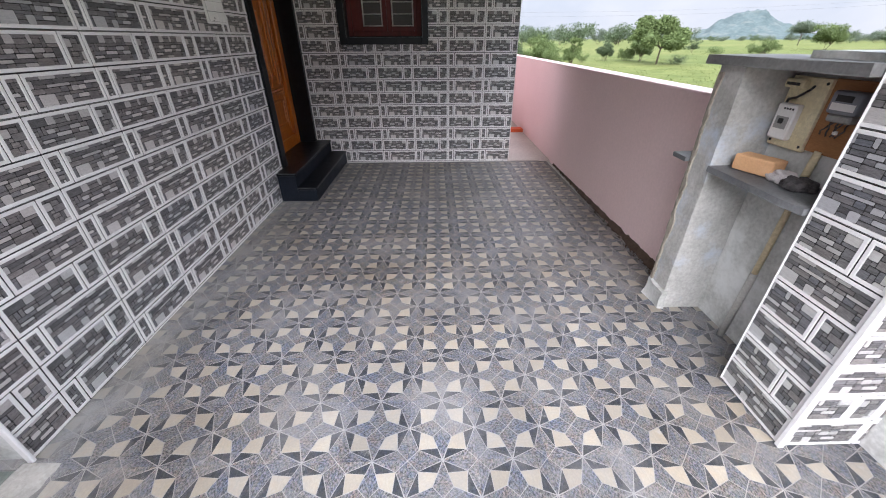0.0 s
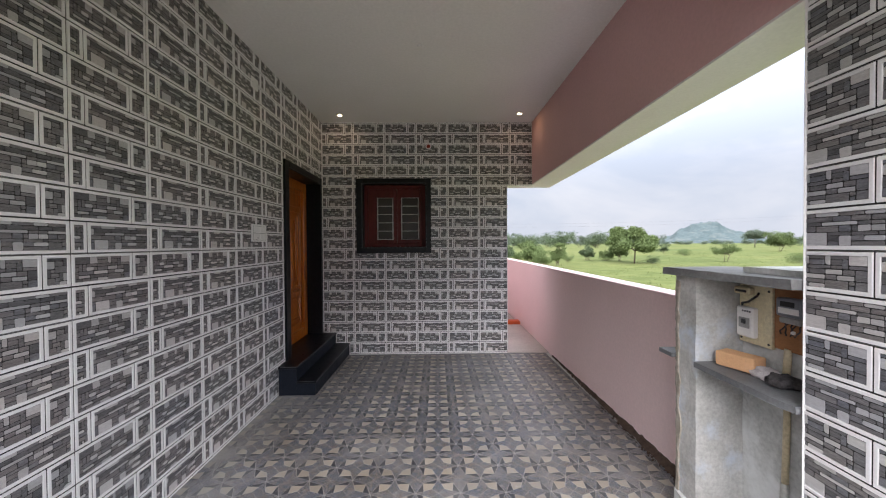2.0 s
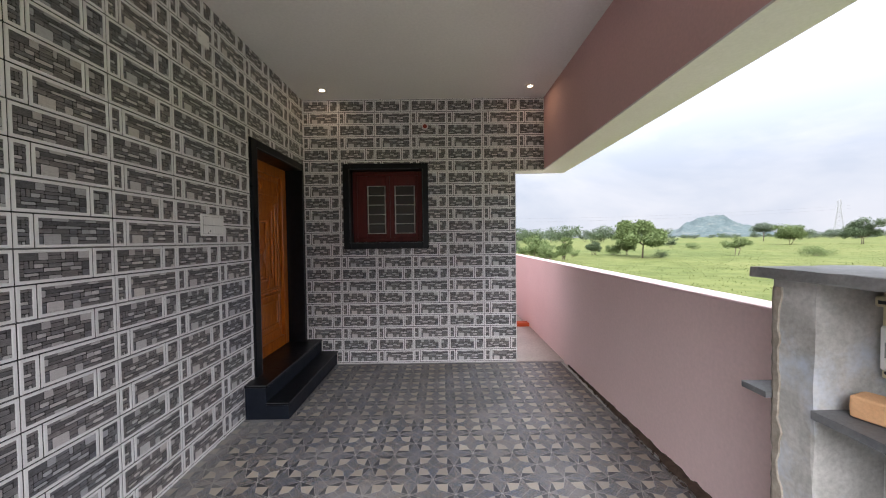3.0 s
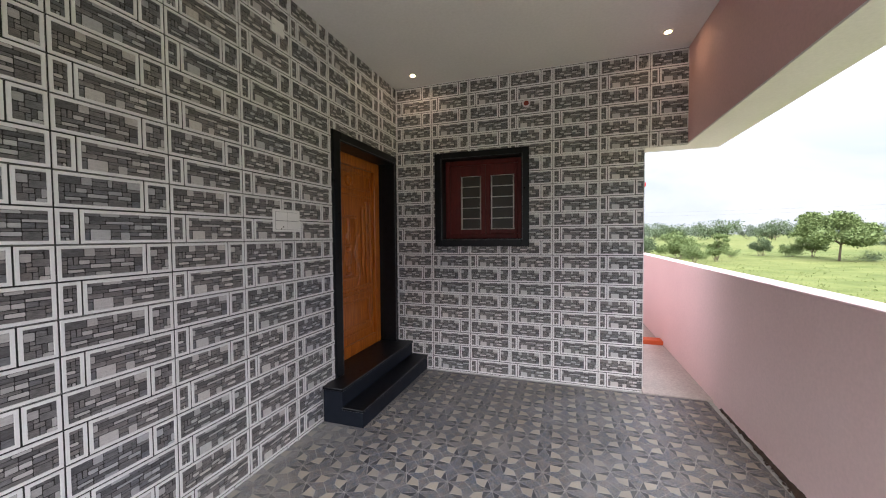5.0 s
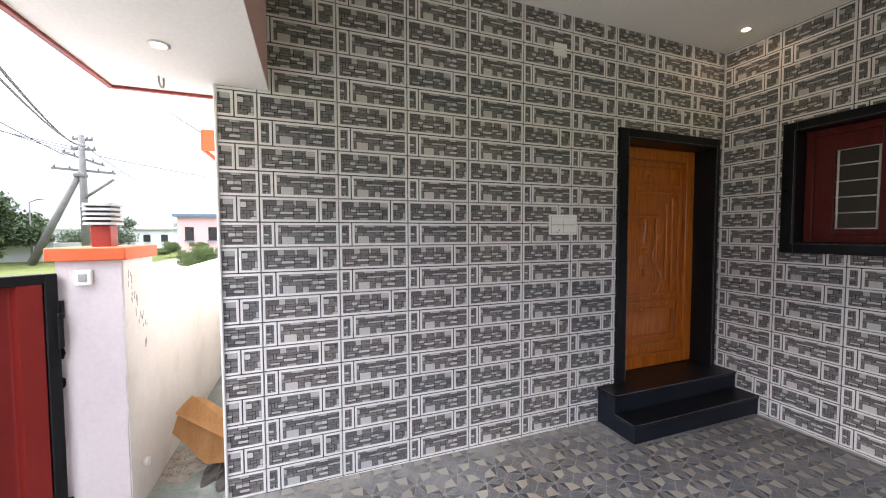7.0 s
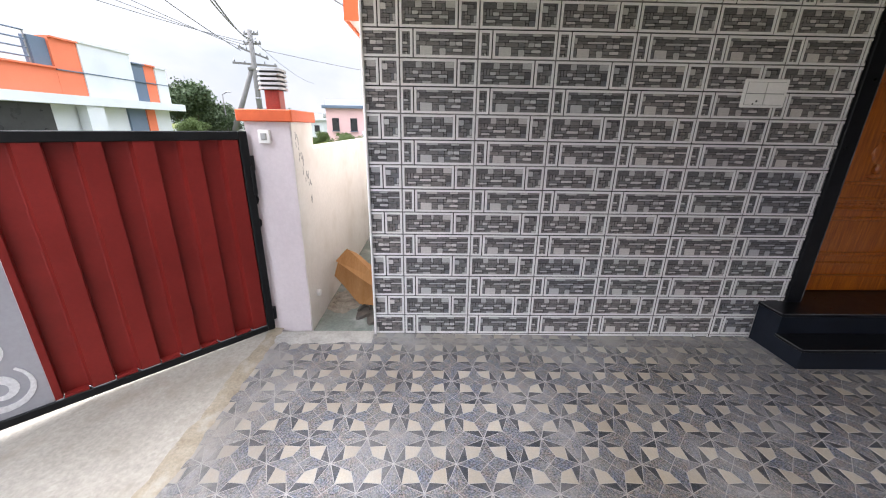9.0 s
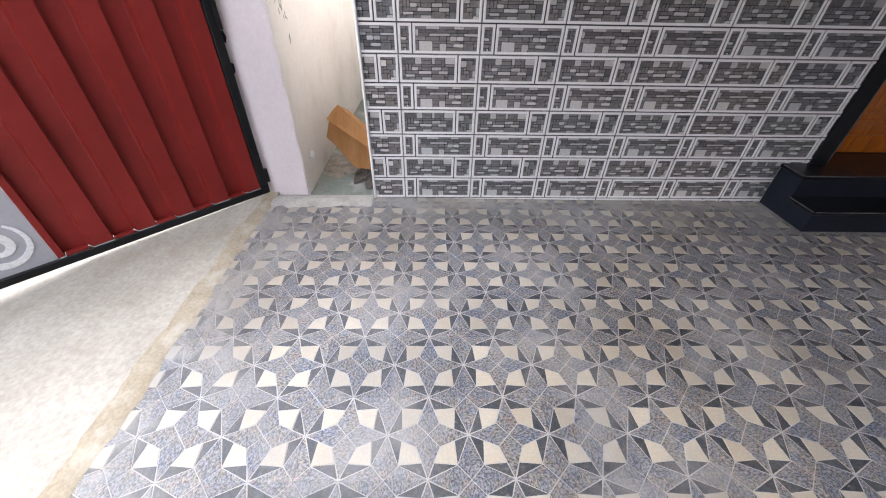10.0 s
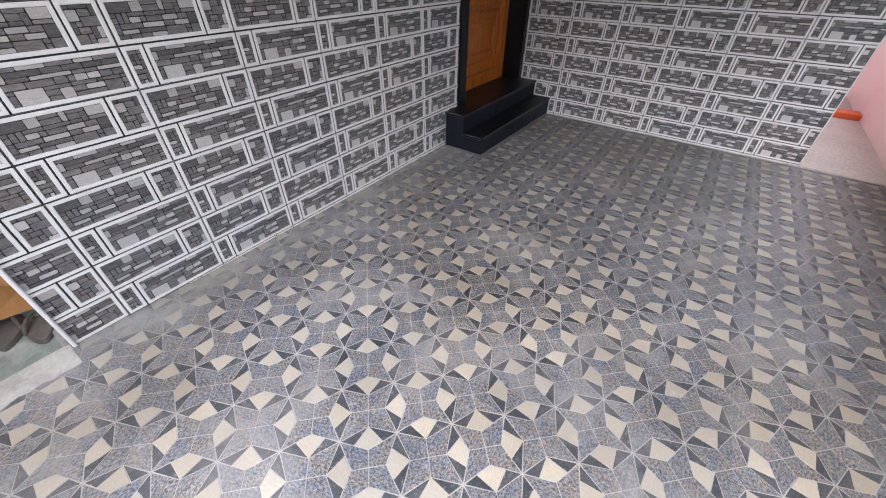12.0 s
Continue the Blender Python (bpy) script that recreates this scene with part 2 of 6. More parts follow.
    smr = ramp(n, ((0.58, (0, 0, 0)), (0.70, (0.55, 0.55, 0.55))))
    l.new(sm.outputs["Fac"], smr.inputs[0])
    col = mix(n, l, col, (0.34, 0.335, 0.325), smr.outputs[0])
    l.new(col, b.inputs["Base Color"])
    rr = n.new("ShaderNodeMapRange")
    rr.inputs[3].default_value, rr.inputs[4].default_value = rough - 0.16, rough + 0.2
    l.new(d.outputs["Fac"], rr.inputs[0])
    l.new(rr.outputs[0], b.inputs["Roughness"])
    bump(n, l, b, sp.outputs["Fac"], 0.6 if speckle > 0.2 else 0.08, 0.003)
    return m


M_FL_CREAM = floor_material("floor_cream", (0.315, 0.288, 0.24), (0.375, 0.347, 0.295), 0.06, 0.45, 0.22)
M_FL_STAR = floor_material("floor_blue_speckle", (0.118, 0.127, 0.143), (0.150, 0.144, 0.137), 0.75, 0.42, 0.34)
M_FL_GREY = floor_material("floor_grey_stone", (0.120, 0.128, 0.143), (0.152, 0.147, 0.142), 0.75, 0.42, 0.36)
M_FL_DARK = floor_material("floor_slate", (0.030, 0.035, 0.042), (0.052, 0.057, 0.064), 0.35, 0.42, 0.22)
M_FL_LINE = floor_material("floor_pale_line", (0.30, 0.30, 0.30), (0.37, 0.365, 0.355), 0.1, 0.6)
M_GRANITE = surface("black_granite", (0.004, 0.0045, 0.006), (0.009, 0.010, 0.013), 14, 220, 0.32, 0.02, 0.22)
M_GRANITE_EDGE = surface("grey_granite_edge", (0.006, 0.009, 0.015), (0.012, 0.016, 0.026), 9, 120, 0.5, 0.1, 0.25)
M_ARRIS = surface("ground_granite_arris", (0.035, 0.037, 0.042), (0.17, 0.172, 0.18), 22, 120, 0.6, 0.1)
M_PINK = surface("pink_paint", (0.79, 0.61, 0.60), (0.83, 0.65, 0.64), 1.3, 45, 0.75, 0.08, 0.3, grain=0.05)
M_BEAM = surface("rose_paint", (0.66, 0.42, 0.405), (0.71, 0.46, 0.44), 1.3, 45, 0.75, 0.06, 0.3, grain=0.05)
M_WHITE = surface("white_paint", (0.76, 0.74, 0.71), (0.82, 0.80, 0.78), 1.1, 50, 0.7, 0.05, 0.3, grain=0.05)
M_CEIL = surface("ceiling_paint", (0.76, 0.73, 0.70), (0.81, 0.78, 0.75), 0.9, 40, 0.75, 0.04, 0.3, grain=0.05)
M_CREAM = surface("cream_wall", (0.67, 0.625, 0.575), (0.76, 0.72, 0.675), 1.6, 40, 0.8, 0.1, 0.3, (0.60, 0.55, 0.485), 2.5, grain=0.05)
M_LILAC = surface("pale_pink_pillar", (0.66, 0.585, 0.60), (0.72, 0.65, 0.66), 1.8, 50, 0.75, 0.06, 0.3, grain=0.05)
M_ORANGE = surface("orange_paint", (0.62, 0.10, 0.030), (0.70, 0.135, 0.042), 2, 40, 0.6, 0.05, grain=0.05)
M_CEMENT = surface("grey_cement_plaster", (0.44, 0.445, 0.425), (0.62, 0.625, 0.60), 4.5, 55, 0.85, 0.35, 0.3, (0.68, 0.69, 0.68), 4.5, 0, None, 0.004, 0.46, 0.72)
M_FOOT = surface("smeared_cement", (0.33, 0.32, 0.295), (0.47, 0.455, 0.42), 7, 60, 0.9, 0.4, 0.2, (0.42, 0.40, 0.37), 9)
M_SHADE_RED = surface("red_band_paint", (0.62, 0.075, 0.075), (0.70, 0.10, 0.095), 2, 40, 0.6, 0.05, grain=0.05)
M_BROKEN = surface("broken_mortar", (0.24, 0.21, 0.175), (0.42, 0.38, 0.32), 14, 80, 0.9, 0.5, 0.2)
M_LIME = surface("rough_whitish_plaster", (0.50, 0.50, 0.48), (0.66, 0.655, 0.635), 5, 50, 0.9, 0.5, 0.2, (0.40, 0.39, 0.36), 6)
M_CEMENT_DARK = surface("dark_cement", (0.13, 0.13, 0.13), (0.24, 0.24, 0.235), 4, 60, 0.85, 0.35, 0.3)
M_SHELF = surface("stone_shelf", (0.10, 0.105, 0.11), (0.19, 0.195, 0.2), 5, 70, 0.6, 0.2)
M_CONC = surface("pale_concrete", (0.31, 0.285, 0.24), (0.43, 0.40, 0.35), 2.6, 50, 0.85, 0.3, 0.3, (0.27, 0.235, 0.185), 2.2)
M_MORTAR = surface("tan_mortar_edge", (0.27, 0.225, 0.16), (0.39, 0.345, 0.27), 6, 70, 0.9, 0.5, 0.2, (0.40, 0.375, 0.325), 9)
M_CEMENT_BLUE = surface("cement_with_blue_wash", (0.36, 0.355, 0.33), (0.58, 0.575, 0.55), 6.5, 55, 0.85, 0.35, 0.3, (0.55, 0.63, 0.74), 3.4)
M_CONC_GREEN = surface("damp_concrete", (0.15, 0.18, 0.16), (0.27, 0.29, 0.262), 2.2, 60, 0.8, 0.3, 0.3, (0.42, 0.42, 0.39), 3)
M_WALK = surface("walkway_screed", (0.44, 0.39, 0.365), (0.54, 0.485, 0.45), 1.6, 50, 0.8, 0.2, 0.3)
M_SOIL = surface("damp_soil", (0.045, 0.03, 0.024), (0.10, 0.07, 0.055), 12, 70, 0.95, 0.8, 0.2)
M_RED_GATE = surface("red_gate_paint", (0.185, 0.015, 0.012), (0.25, 0.022, 0.018), 2.5, 60, 0.5, 0.03, 0.25, grain=0.05)
M_BLACK_PAINT = surface("black_enamel", (0.008, 0.008, 0.009), (0.015, 0.016, 0.017), 4, 90, 0.45, 0.05, 0.2)
M_GREY_GATE = surface("grey_gate_paint", (0.33, 0.33, 0.36), (0.38, 0.38, 0.41), 2, 60, 0.45, 0.03, grain=0.05)
M_GATE_WHITE = surface("white_gate_scroll", (0.70, 0.70, 0.71), (0.76, 0.76, 0.77), 5, 60, 0.5, 0.03)
M_PLASTIC = surface("white_plastic", (0.80, 0.79, 0.77), (0.85, 0.84, 0.82), 6, 90, 0.35, 0.02, grain=0.05)
M_PLASTIC_LINE = surface("grey_plastic_gap", (0.30, 0.30, 0.29), (0.36, 0.36, 0.35), 6, 90, 0.5, 0.02)
M_CREAM_BOARD = surface("cream_board", (0.74, 0.66, 0.43), (0.80, 0.72, 0.50), 5, 80, 0.5, 0.04, 0.5, (0.66, 0.57, 0.36), 9)
M_METER = surface("meter_grey", (0.20, 0.21, 0.24), (0.27, 0.285, 0.315), 6, 90, 0.35, 0.02, grain=0.05)
M_DARK = surface("dark_plastic", (0.02, 0.02, 0.022), (0.04, 0.04, 0.042), 6, 90, 0.5, 0.05)
M_BRICK = surface("orange_brick", (0.68, 0.39, 0.20), (0.74, 0.45, 0.25), 5, 120, 0.85, 0.15, 0.3, (0.76, 0.48, 0.28), 8, grain=0.08)
M_PLY = surface("brown_ply", (0.27, 0.12, 0.045), (0.37, 0.175, 0.07), 3, 60, 0.6, 0.1, 0.4, None, 1, 0, (1, 1, 6))
M_RAG = surface("grey_rag", (0.42, 0.39, 0.39), (0.58, 0.54, 0.54), 14, 150, 0.95, 0.5, 0.1)
M_RAG_DARK = surface("dark_rag", (0.03, 0.028, 0.03), (0.13, 0.12, 0.12), 40, 200, 0.95, 0.6, 0.1)
M_PVC = surface("cream_conduit", (0.64, 0.54, 0.34), (0.70, 0.60, 0.40), 5, 80, 0.5, 0.05)
M_PVC_GREY = surface("grey_conduit", (0.42, 0.41, 0.38), (0.52, 0.51, 0.48), 5, 80, 0.6, 0.1)
M_CARD = surface("cardboard", (0.36, 0.17, 0.06), (0.46, 0.24, 0.10), 3, 60, 0.85, 0.1, 0.2, None, 1, 0, (1, 6, 1))
M_SLIPPER = surface("worn_brown_rubber", (0.085, 0.075, 0.066), (0.15, 0.135, 0.12), 14, 120, 0.8, 0.2, 0.3)
M_WIN_WOOD = surface("dark_red_wood", (0.07, 0.011, 0.011), (0.115, 0.018, 0.016), 5, 90, 0.42, 0.05, 0.2, None, 1, 0, (4, 4, 0.6))
M_GRILL = surface("white_grill_paint", (0.55, 0.53, 0.50), (0.65, 0.63, 0.60), 8, 90, 0.45, 0.03)
M_STEEL = surface("grey_steel", (0.22, 0.225, 0.23), (0.30, 0.305, 0.31), 8, 90, 0.4, 0.05, 0.5, None, 1, 0.5)
M_LOUVRE = surface("grey_lamp_slat", (0.36, 0.365, 0.37), (0.44, 0.445, 0.45), 8, 90, 0.45, 0.03, grain=0.05)
# pylon grey lightened: the haze in front of it is in the colour
M_LATTICE = surface("hazed_lattice", (0.26, 0.265, 0.27), (0.32, 0.325, 0.33), 1, 20, 0.7, 0.0)
M_MAROON = surface("maroon_paint", (0.24, 0.03, 0.02), (0.30, 0.045, 0.03), 6, 90, 0.5, 0.05)
M_DOWNLIGHT = glow("downlight_glow", (1.0, 0.72, 0.42), 6)


def wood_material(name, a, b_, c):
    m, n, l, b = material(name, 0.32, 0, 0.5)
    w = noise_node(n, l, 7, 6, 0.65, (9, 9, 0.55))
    r = ramp(n, ((0.25, a), (0.5, b_), (0.75, c)))
    l.new(w.outputs["Fac"], r.inputs[0])
    f = noise_node(n, l, 60, 3, 0.6, (8, 8, 0.4))
    fr = ramp(n, ((0.3, (0.75, 0.75, 0.75)), (0.7, (1.1, 1.1, 1.1))))
    l.new(f.outputs["Fac"], fr.inputs[0])
    l.new(mix(n, l, r.outputs[0], fr.outputs[0], 1.0, 'MULTIPLY'), b.inputs["Base Color"])
    b.inputs["Coat Weight"].default_value = 0.7
    b.inputs["Coat Roughness"].default_value = 0.12
    bump(n, l, b, f.outputs["Fac"], 0.15, 0.002)
    return m


M_TEAK = wood_material("varnished_teak", (0.23, 0.046, 0.004), (0.47, 0.122, 0.008), (0.66, 0.20, 0.016))


def glass_material():
    m, n, l, b = material("dark_window_glass", 0.25, 0, 0.18)
    b.inputs["Base Color"].default_value = (0.05, 0.045, 0.04, 1)
    return m


M_GLASS = glass_material()


def leaf_material(name, a, b_):
    m, n, l, b = material(name, 0.7, 0, 0.2)
    geo = n.new("ShaderNodeNewGeometry")
    r = ramp(n, ((0.0, a), (1.0, b_)))
    l.new(geo.outputs["Random Per Island"], r.inputs[0])
    l.new(r.outputs[0], b.inputs["Base Color"])
    return m


M_LEAF = leaf_material("leaf_green", (0.075, 0.11, 0.036), (0.125, 0.165, 0.062))
M_LEAF_DARK = leaf_material("leaf_dark", (0.055, 0.083, 0.042), (0.085, 0.115, 0.058))
# far leaves are greyed and paled, with the haze mixed into their colour
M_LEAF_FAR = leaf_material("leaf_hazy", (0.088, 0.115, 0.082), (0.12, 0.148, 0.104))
M_BARK = surface("bark", (0.08, 0.06, 0.045), (0.15, 0.12, 0.09), 6, 40, 0.9, 0.5)


def field_material():
    m, n, l, b = material("field_grass", 0.95, 0, 0.1)
    big = noise_node(n, l, 0.035, 6, 0.6)
    r = ramp(n, ((0.3, (0.085, 0.108, 0.036)), (0.5, (0.118, 0.132, 0.046)), (0.7, (0.15, 0.152, 0.06))))
    l.new(big.outputs["Fac"], r.inputs[0])
    mid = noise_node(n, l, 0.5, 6, 0.7)
    mr = ramp(n, ((0.36, (0.62, 0.7, 0.55)), (0.6, (1.05, 1.05, 1.0))))
    l.new(mid.outputs["Fac"], mr.inputs[0])
    l.new(mix(n, l, r.outputs[0], mr.outputs[0], 1.0, 'MULTIPLY'), b.inputs["Base Color"])
    bump(n, l, b, mid.outputs["Fac"], 0.8, 0.3)
    return m


M_FIELD = field_material()
M_GRASS = leaf_material("grass_blade", (0.085, 0.115, 0.035), (0.14, 0.155, 0.055))
# blue-grey base colour carries the distance haze over the hills
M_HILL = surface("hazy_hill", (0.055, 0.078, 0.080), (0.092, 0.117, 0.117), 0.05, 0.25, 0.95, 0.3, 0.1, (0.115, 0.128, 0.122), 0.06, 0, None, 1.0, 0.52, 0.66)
M_ROAD = surface("dusty_road", (0.28, 0.26, 0.23), (0.38, 0.355, 0.31), 0.8, 30, 0.95, 0.4)
M_HOUSE_WHITE = surface("house_pale_paint", (0.55, 0.58, 0.60), (0.63, 0.66, 0.68), 0.5, 20, 0.8, 0.03, grain=0.05)
# orange dulled a little to paint in the haze over the street
M_HOUSE_ORANGE = surface("house_orange_paint", (0.66, 0.165, 0.08), (0.72, 0.20, 0.105), 0.5, 20, 0.8, 0.03, grain=0.05)
M_HOUSE_BLUE = surface("house_slate_paint", (0.10, 0.14, 0.20), (0.14, 0.18, 0.24), 0.5, 20, 0.7, 0.03, grain=0.05)
M_HOUSE_PINK = surface("house_pink_paint", (0.66, 0.42, 0.42), (0.72, 0.48, 0.47), 0.5, 20, 0.8, 0.03, grain=0.05)
M_POLE = surface("concrete_pole", (0.14, 0.135, 0.13), (0.19, 0.185, 0.18), 2, 30, 0.9, 0.1)
M_WIRE = surface("cable", (0.10, 0.10, 0.105), (0.15, 0.15, 0.155), 2, 30, 0.6, 0.0)
M_WIN_DARK = surface("dark_opening", (0.02, 0.02, 0.022), (0.04, 0.04, 0.042), 2, 30, 0.3, 0.0)

# ---- structure ----
def slab(name, boxes, mat, label="", bevel=0.0):
    bm = bmesh.new()
    for b in boxes:
        add_box(bm, *b, bevel=bevel)
    return structure(name, bm, mat, label)


DOOR_Y0, DOOR_Y1, DOOR_Z0, DOOR_Z1 = -1.215, -0.138, 0.28, 2.375     # clear opening
DFR_Y0, DFR_Y1, DFR_Z1 = -1.325, -0.08, 2.462                       # granite surround
WIN_X0, WIN_X1, WIN_Z0, WIN_Z1 = 0.585, 1.48, 1.493, 2.395
WFR = (0.494, 1.56, 1.408, 2.471)

# the long wall, with the door's opening, and its white end
left_wall = slab("wall_left", [(-0.23, -0.012, WALL_END + 0.01, DOOR_Y0 - 0.06, -0.4, CEIL + 0.35),
                               (-0.23, -0.012, DOOR_Y0 - 0.06, DOOR_Y1 + 0.04, DOOR_Z1 + 0.05, CEIL + 0.35),
                               (-0.23, -0.012, DOOR_Y0 - 0.06, DOOR_Y1 + 0.04, -0.4, DOOR_Z0 - 0.035),
                               (-0.23, -0.012, DOOR_Y1 + 0.04, 0.22, -0.4, CEIL + 0.35)], M_CEMENT, "long porch wall behind grey ledge-stone tiles")
back_wall = slab("wall_back", [(-0.012, WIN_X0 - 0.04, BACK + 0.012, 0.22, -0.4, CEIL + 0.35),
                               (WIN_X1 + 0.04, BACK_END - 0.004, BACK + 0.012, 0.22, -0.4, CEIL + 0.35),
                               (WIN_X0 - 0.04, WIN_X1 + 0.04, BACK + 0.012, 0.22, -0.4, WIN_Z0 - 0.04),
                               (WIN_X0 - 0.04, WIN_X1 + 0.04, BACK + 0.012, 0.22, WIN_Z1 + 0.04, CEIL + 0.35),
                               (BACK_END - 0.004, BEAM_X, BACK + 0.012, 0.22, BEAM_Z + 0.002, CEIL + 0.35)], M_WHITE, "end wall of the porch behind grey ledge-stone tiles")
slab("wall_house_side", [(BACK_END - 0.25, BACK_END, 0.222, 9.0, -0.4, CEIL + 0.35)], M_PINK, "pink painted side wall of the house")
slab("wall_house_front", [(-7.0, -0.232, WALL_END + 0.012, WALL_END + 0.22, -0.4, CEIL + 0.35)], M_CREAM, "cream front wall of the house")
slab("wall_room_inner", [(-4.0, -3.85, WALL_END + 0.25, 0.2, 0, CEIL), (-3.8, -0.25, 0.0, 0.2, 0, CEIL)], M_WHITE, "plain inner walls behind the door")
slab("floor_room_inner", [(-4.0, -0.232, WALL_END + 0.23, 0.22, 0.1, 0.28)], M_WHITE, "plain floor behind the door")
tagged(slab("ceiling", [(-0.012, BEAM_X, -3.99, BACK + 0.012, CEIL, CEIL + 0.14)], M_CEIL, "white painted porch ceiling"), "", "ceiling")
slab("roof_slab", [(-7.0, BEAM_OUT, -4.81, 9.0, CEIL + 0.36, CEIL + 0.5)], M_WHITE, "roof slab above the porch")
def sloped(name, x0, x1, y0, y1, za, zb, zt_a, zt_b, mat, label):
    """A beam whose underside runs from za at y0 to zb at y1, its top from zt_a to zt_b."""
    bm = bmesh.new()
    vs = [bm.verts.new(p) for p in ((x0, y0, za), (x1, y0, za), (x1, y1, zb), (x0, y1, zb), (x0, y0, zt_a), (x1, y0, zt_a), (x1, y1, zt_b), (x0, y1, zt_b))]
    for q in ((0, 1, 2, 3), (4, 5, 6, 7), (0, 1, 5, 4), (1, 2, 6, 5), (2, 3, 7, 6), (3, 0, 4, 7)):
        bm.faces.new([vs[i] for i in q])
    return structure(name, bm, mat, label)


BEAM_NEAR = 2.43   # the side beam's underside lies a little higher at the entrance
sloped("beam_side", BEAM_X, BEAM_OUT, -4.20, 0.22, BEAM_NEAR + 0.012, BEAM_Z + 0.012, CEIL + 0.35, CEIL + 0.35, M_BEAM, "rose painted roof beam over the open side")
sloped("beam_side_soffit", BEAM_X - 0.001, BEAM_OUT + 0.001, -3.98, 0.221, BEAM_NEAR, BEAM_Z, BEAM_NEAR + 0.012, BEAM_Z + 0.012, M_WHITE, "white underside of the side beam")
slab("back_wall_soffit", [(BACK_END - 0.004, BEAM_X - 0.001, BACK + 0.013, 0.221, BEAM_Z - 0.002, BEAM_Z + 0.0025)], M_WHITE, "white underside of the end wall's overhang")
slab("beam_front", [(-0.008, BEAM_X, -4.25, -3.99, 2.432, CEIL + 0.35)], M_BEAM, "rose painted roof beam over the entrance")
slab("canopy", [(-0.20, 3.75, -4.80, -3.988, 2.42, 2.432)], M_WHITE, "white underside of the entrance canopy")
slab("canopy_top", [(-0.19, 3.74, -4.79, -4.255, 2.433, 2.54)], M_WHITE, "canopy slab over the entrance")
slab("trim_canopy", [(-0.225, 3.775, -4.825, -4.801, 2.405, 2.56), (-0.225, -0.201, -4.801, -4.27, 2.405, 2.56)], M_MAROON, "dark red edge band of the canopy")

# parapet with a pale coping; a plaster joint parts its far stretch
slab("wall_parapet", [(PAR_X, PAR_X + 0.14, -3.25, 1.832, -0.9, PAR_TOP - 0.018), (PAR_X + 0.11, PAR_X + 0.135, 1.833, 1.859, -0.9, PAR_TOP - 0.018), (PAR_X + 0.006, PAR_X + 0.14, 1.86, 9.0, -0.9, PAR_TOP - 0.018)], M_PINK, "pink painted parapet wall")
slab("trim_coping", [(PAR_X - 0.003, PAR_X + 0.15, -3.25, 9.0, PAR_TOP - 0.018, PAR_TOP)], M_PINK, "white top of the parapet", 0.004)
slab("wall_yard_end", [(BACK_END, PAR_X, 8.86, 9.0, -0.9, PAR_TOP)], M_PINK, "pink wall closing the side passage")
slab("wall_entrance_right", [(3.362, 3.54, -8.0, -4.0, -0.9, 1.15)], M_LIME, "rough whitish plastered wall beside the entrance")
slab("wall_compound", [(-8.0, -0.448, -4.88, -4.733, -0.9, 1.268)], M_CREAM, "cream painted compound wall", 0.006)

# soil and broken mortar in the gap at the parapet's foot
def rubble_strip():
    bm = bmesh.new()
    rnd = random.Random(4)
    prev = None
    for i in range(150):
        y = -3.2 + 2.95 * i / 149
        w = 0.012 + 0.045 * max(0.0, (-0.5 - y) / 2.7)
        w *= 1 + 0.55 * noise.noise((0, y * 6, 3)) + 0.4 * noise.noise((0, y * 23, 5))
        z = floor_z(y)
        row = [bm.verts.new(p) for p in ((PAR_X - w, y, z + 0.001), (PAR_X - w * 0.6, y, z + 0.35 * w + 0.003), (PAR_X + 0.002, y, z + 0.012 + 0.6 * w * (1 + 0.6 * noise.noise((2, y * 14, 0)))))]
        if prev:
            for k in (0, 1):
                bm.faces.new((prev[k], prev[k + 1], row[k + 1], row[k])).smooth = True
        prev = row
    for i in range(420):
        y = -3.2 + 2.9 * rnd.random() ** 1.4
        w = 0.016 + 0.06 * max(0.0, (-0.6 - y) / 2.6)
        r = rnd.uniform(0.0025, 0.0075)
        m = pose(PAR_X - rnd.random() * w * 1.3, y, floor_z(y) + r * 0.5 + 0.002, rnd.uniform(0, 360), rnd.uniform(0, 360), 0) @ Matrix.Diagonal((r, r * rnd.uniform(1, 2.2), r * 0.8, 1))
        bmesh.ops.create_icosphere(bm, subdivisions=1, radius=1, matrix=m)
    return tagged(obj("soil_rubble", bm, M_SOIL), "dark damp soil and mortar crumbs along the parapet's foot", "soil", "", "stuff")


rubble_strip()

# floors
slab("floor_bed", [(-0.012, PAR_X, -5.14, BACK + 0.05, -0.16, -0.052), (PAR_X, 3.54, -5.14, -3.2, -0.16, -0.026)], M_CEMENT, "mortar bed under the floor tiles")
slab("floor_walkway", [(BACK_END, PAR_X, BACK - 0.045, 8.86, -0.16, -0.031)], M_WALK, "smooth pinkish screed of the side passage")
slab("trim_threshold", [(BACK_END + 0.002, PAR_X - 0.002, 1.72, 1.90, -0.031, 0.03)], M_ORANGE, "orange painted low threshold across the side passage", 0.006)
slab("floor_passage", [(-8.0, -0.03, -4.733, WALL_END + 0.008, -0.12, -0.012)], M_CONC_GREEN, "damp greenish concrete of the front passage")


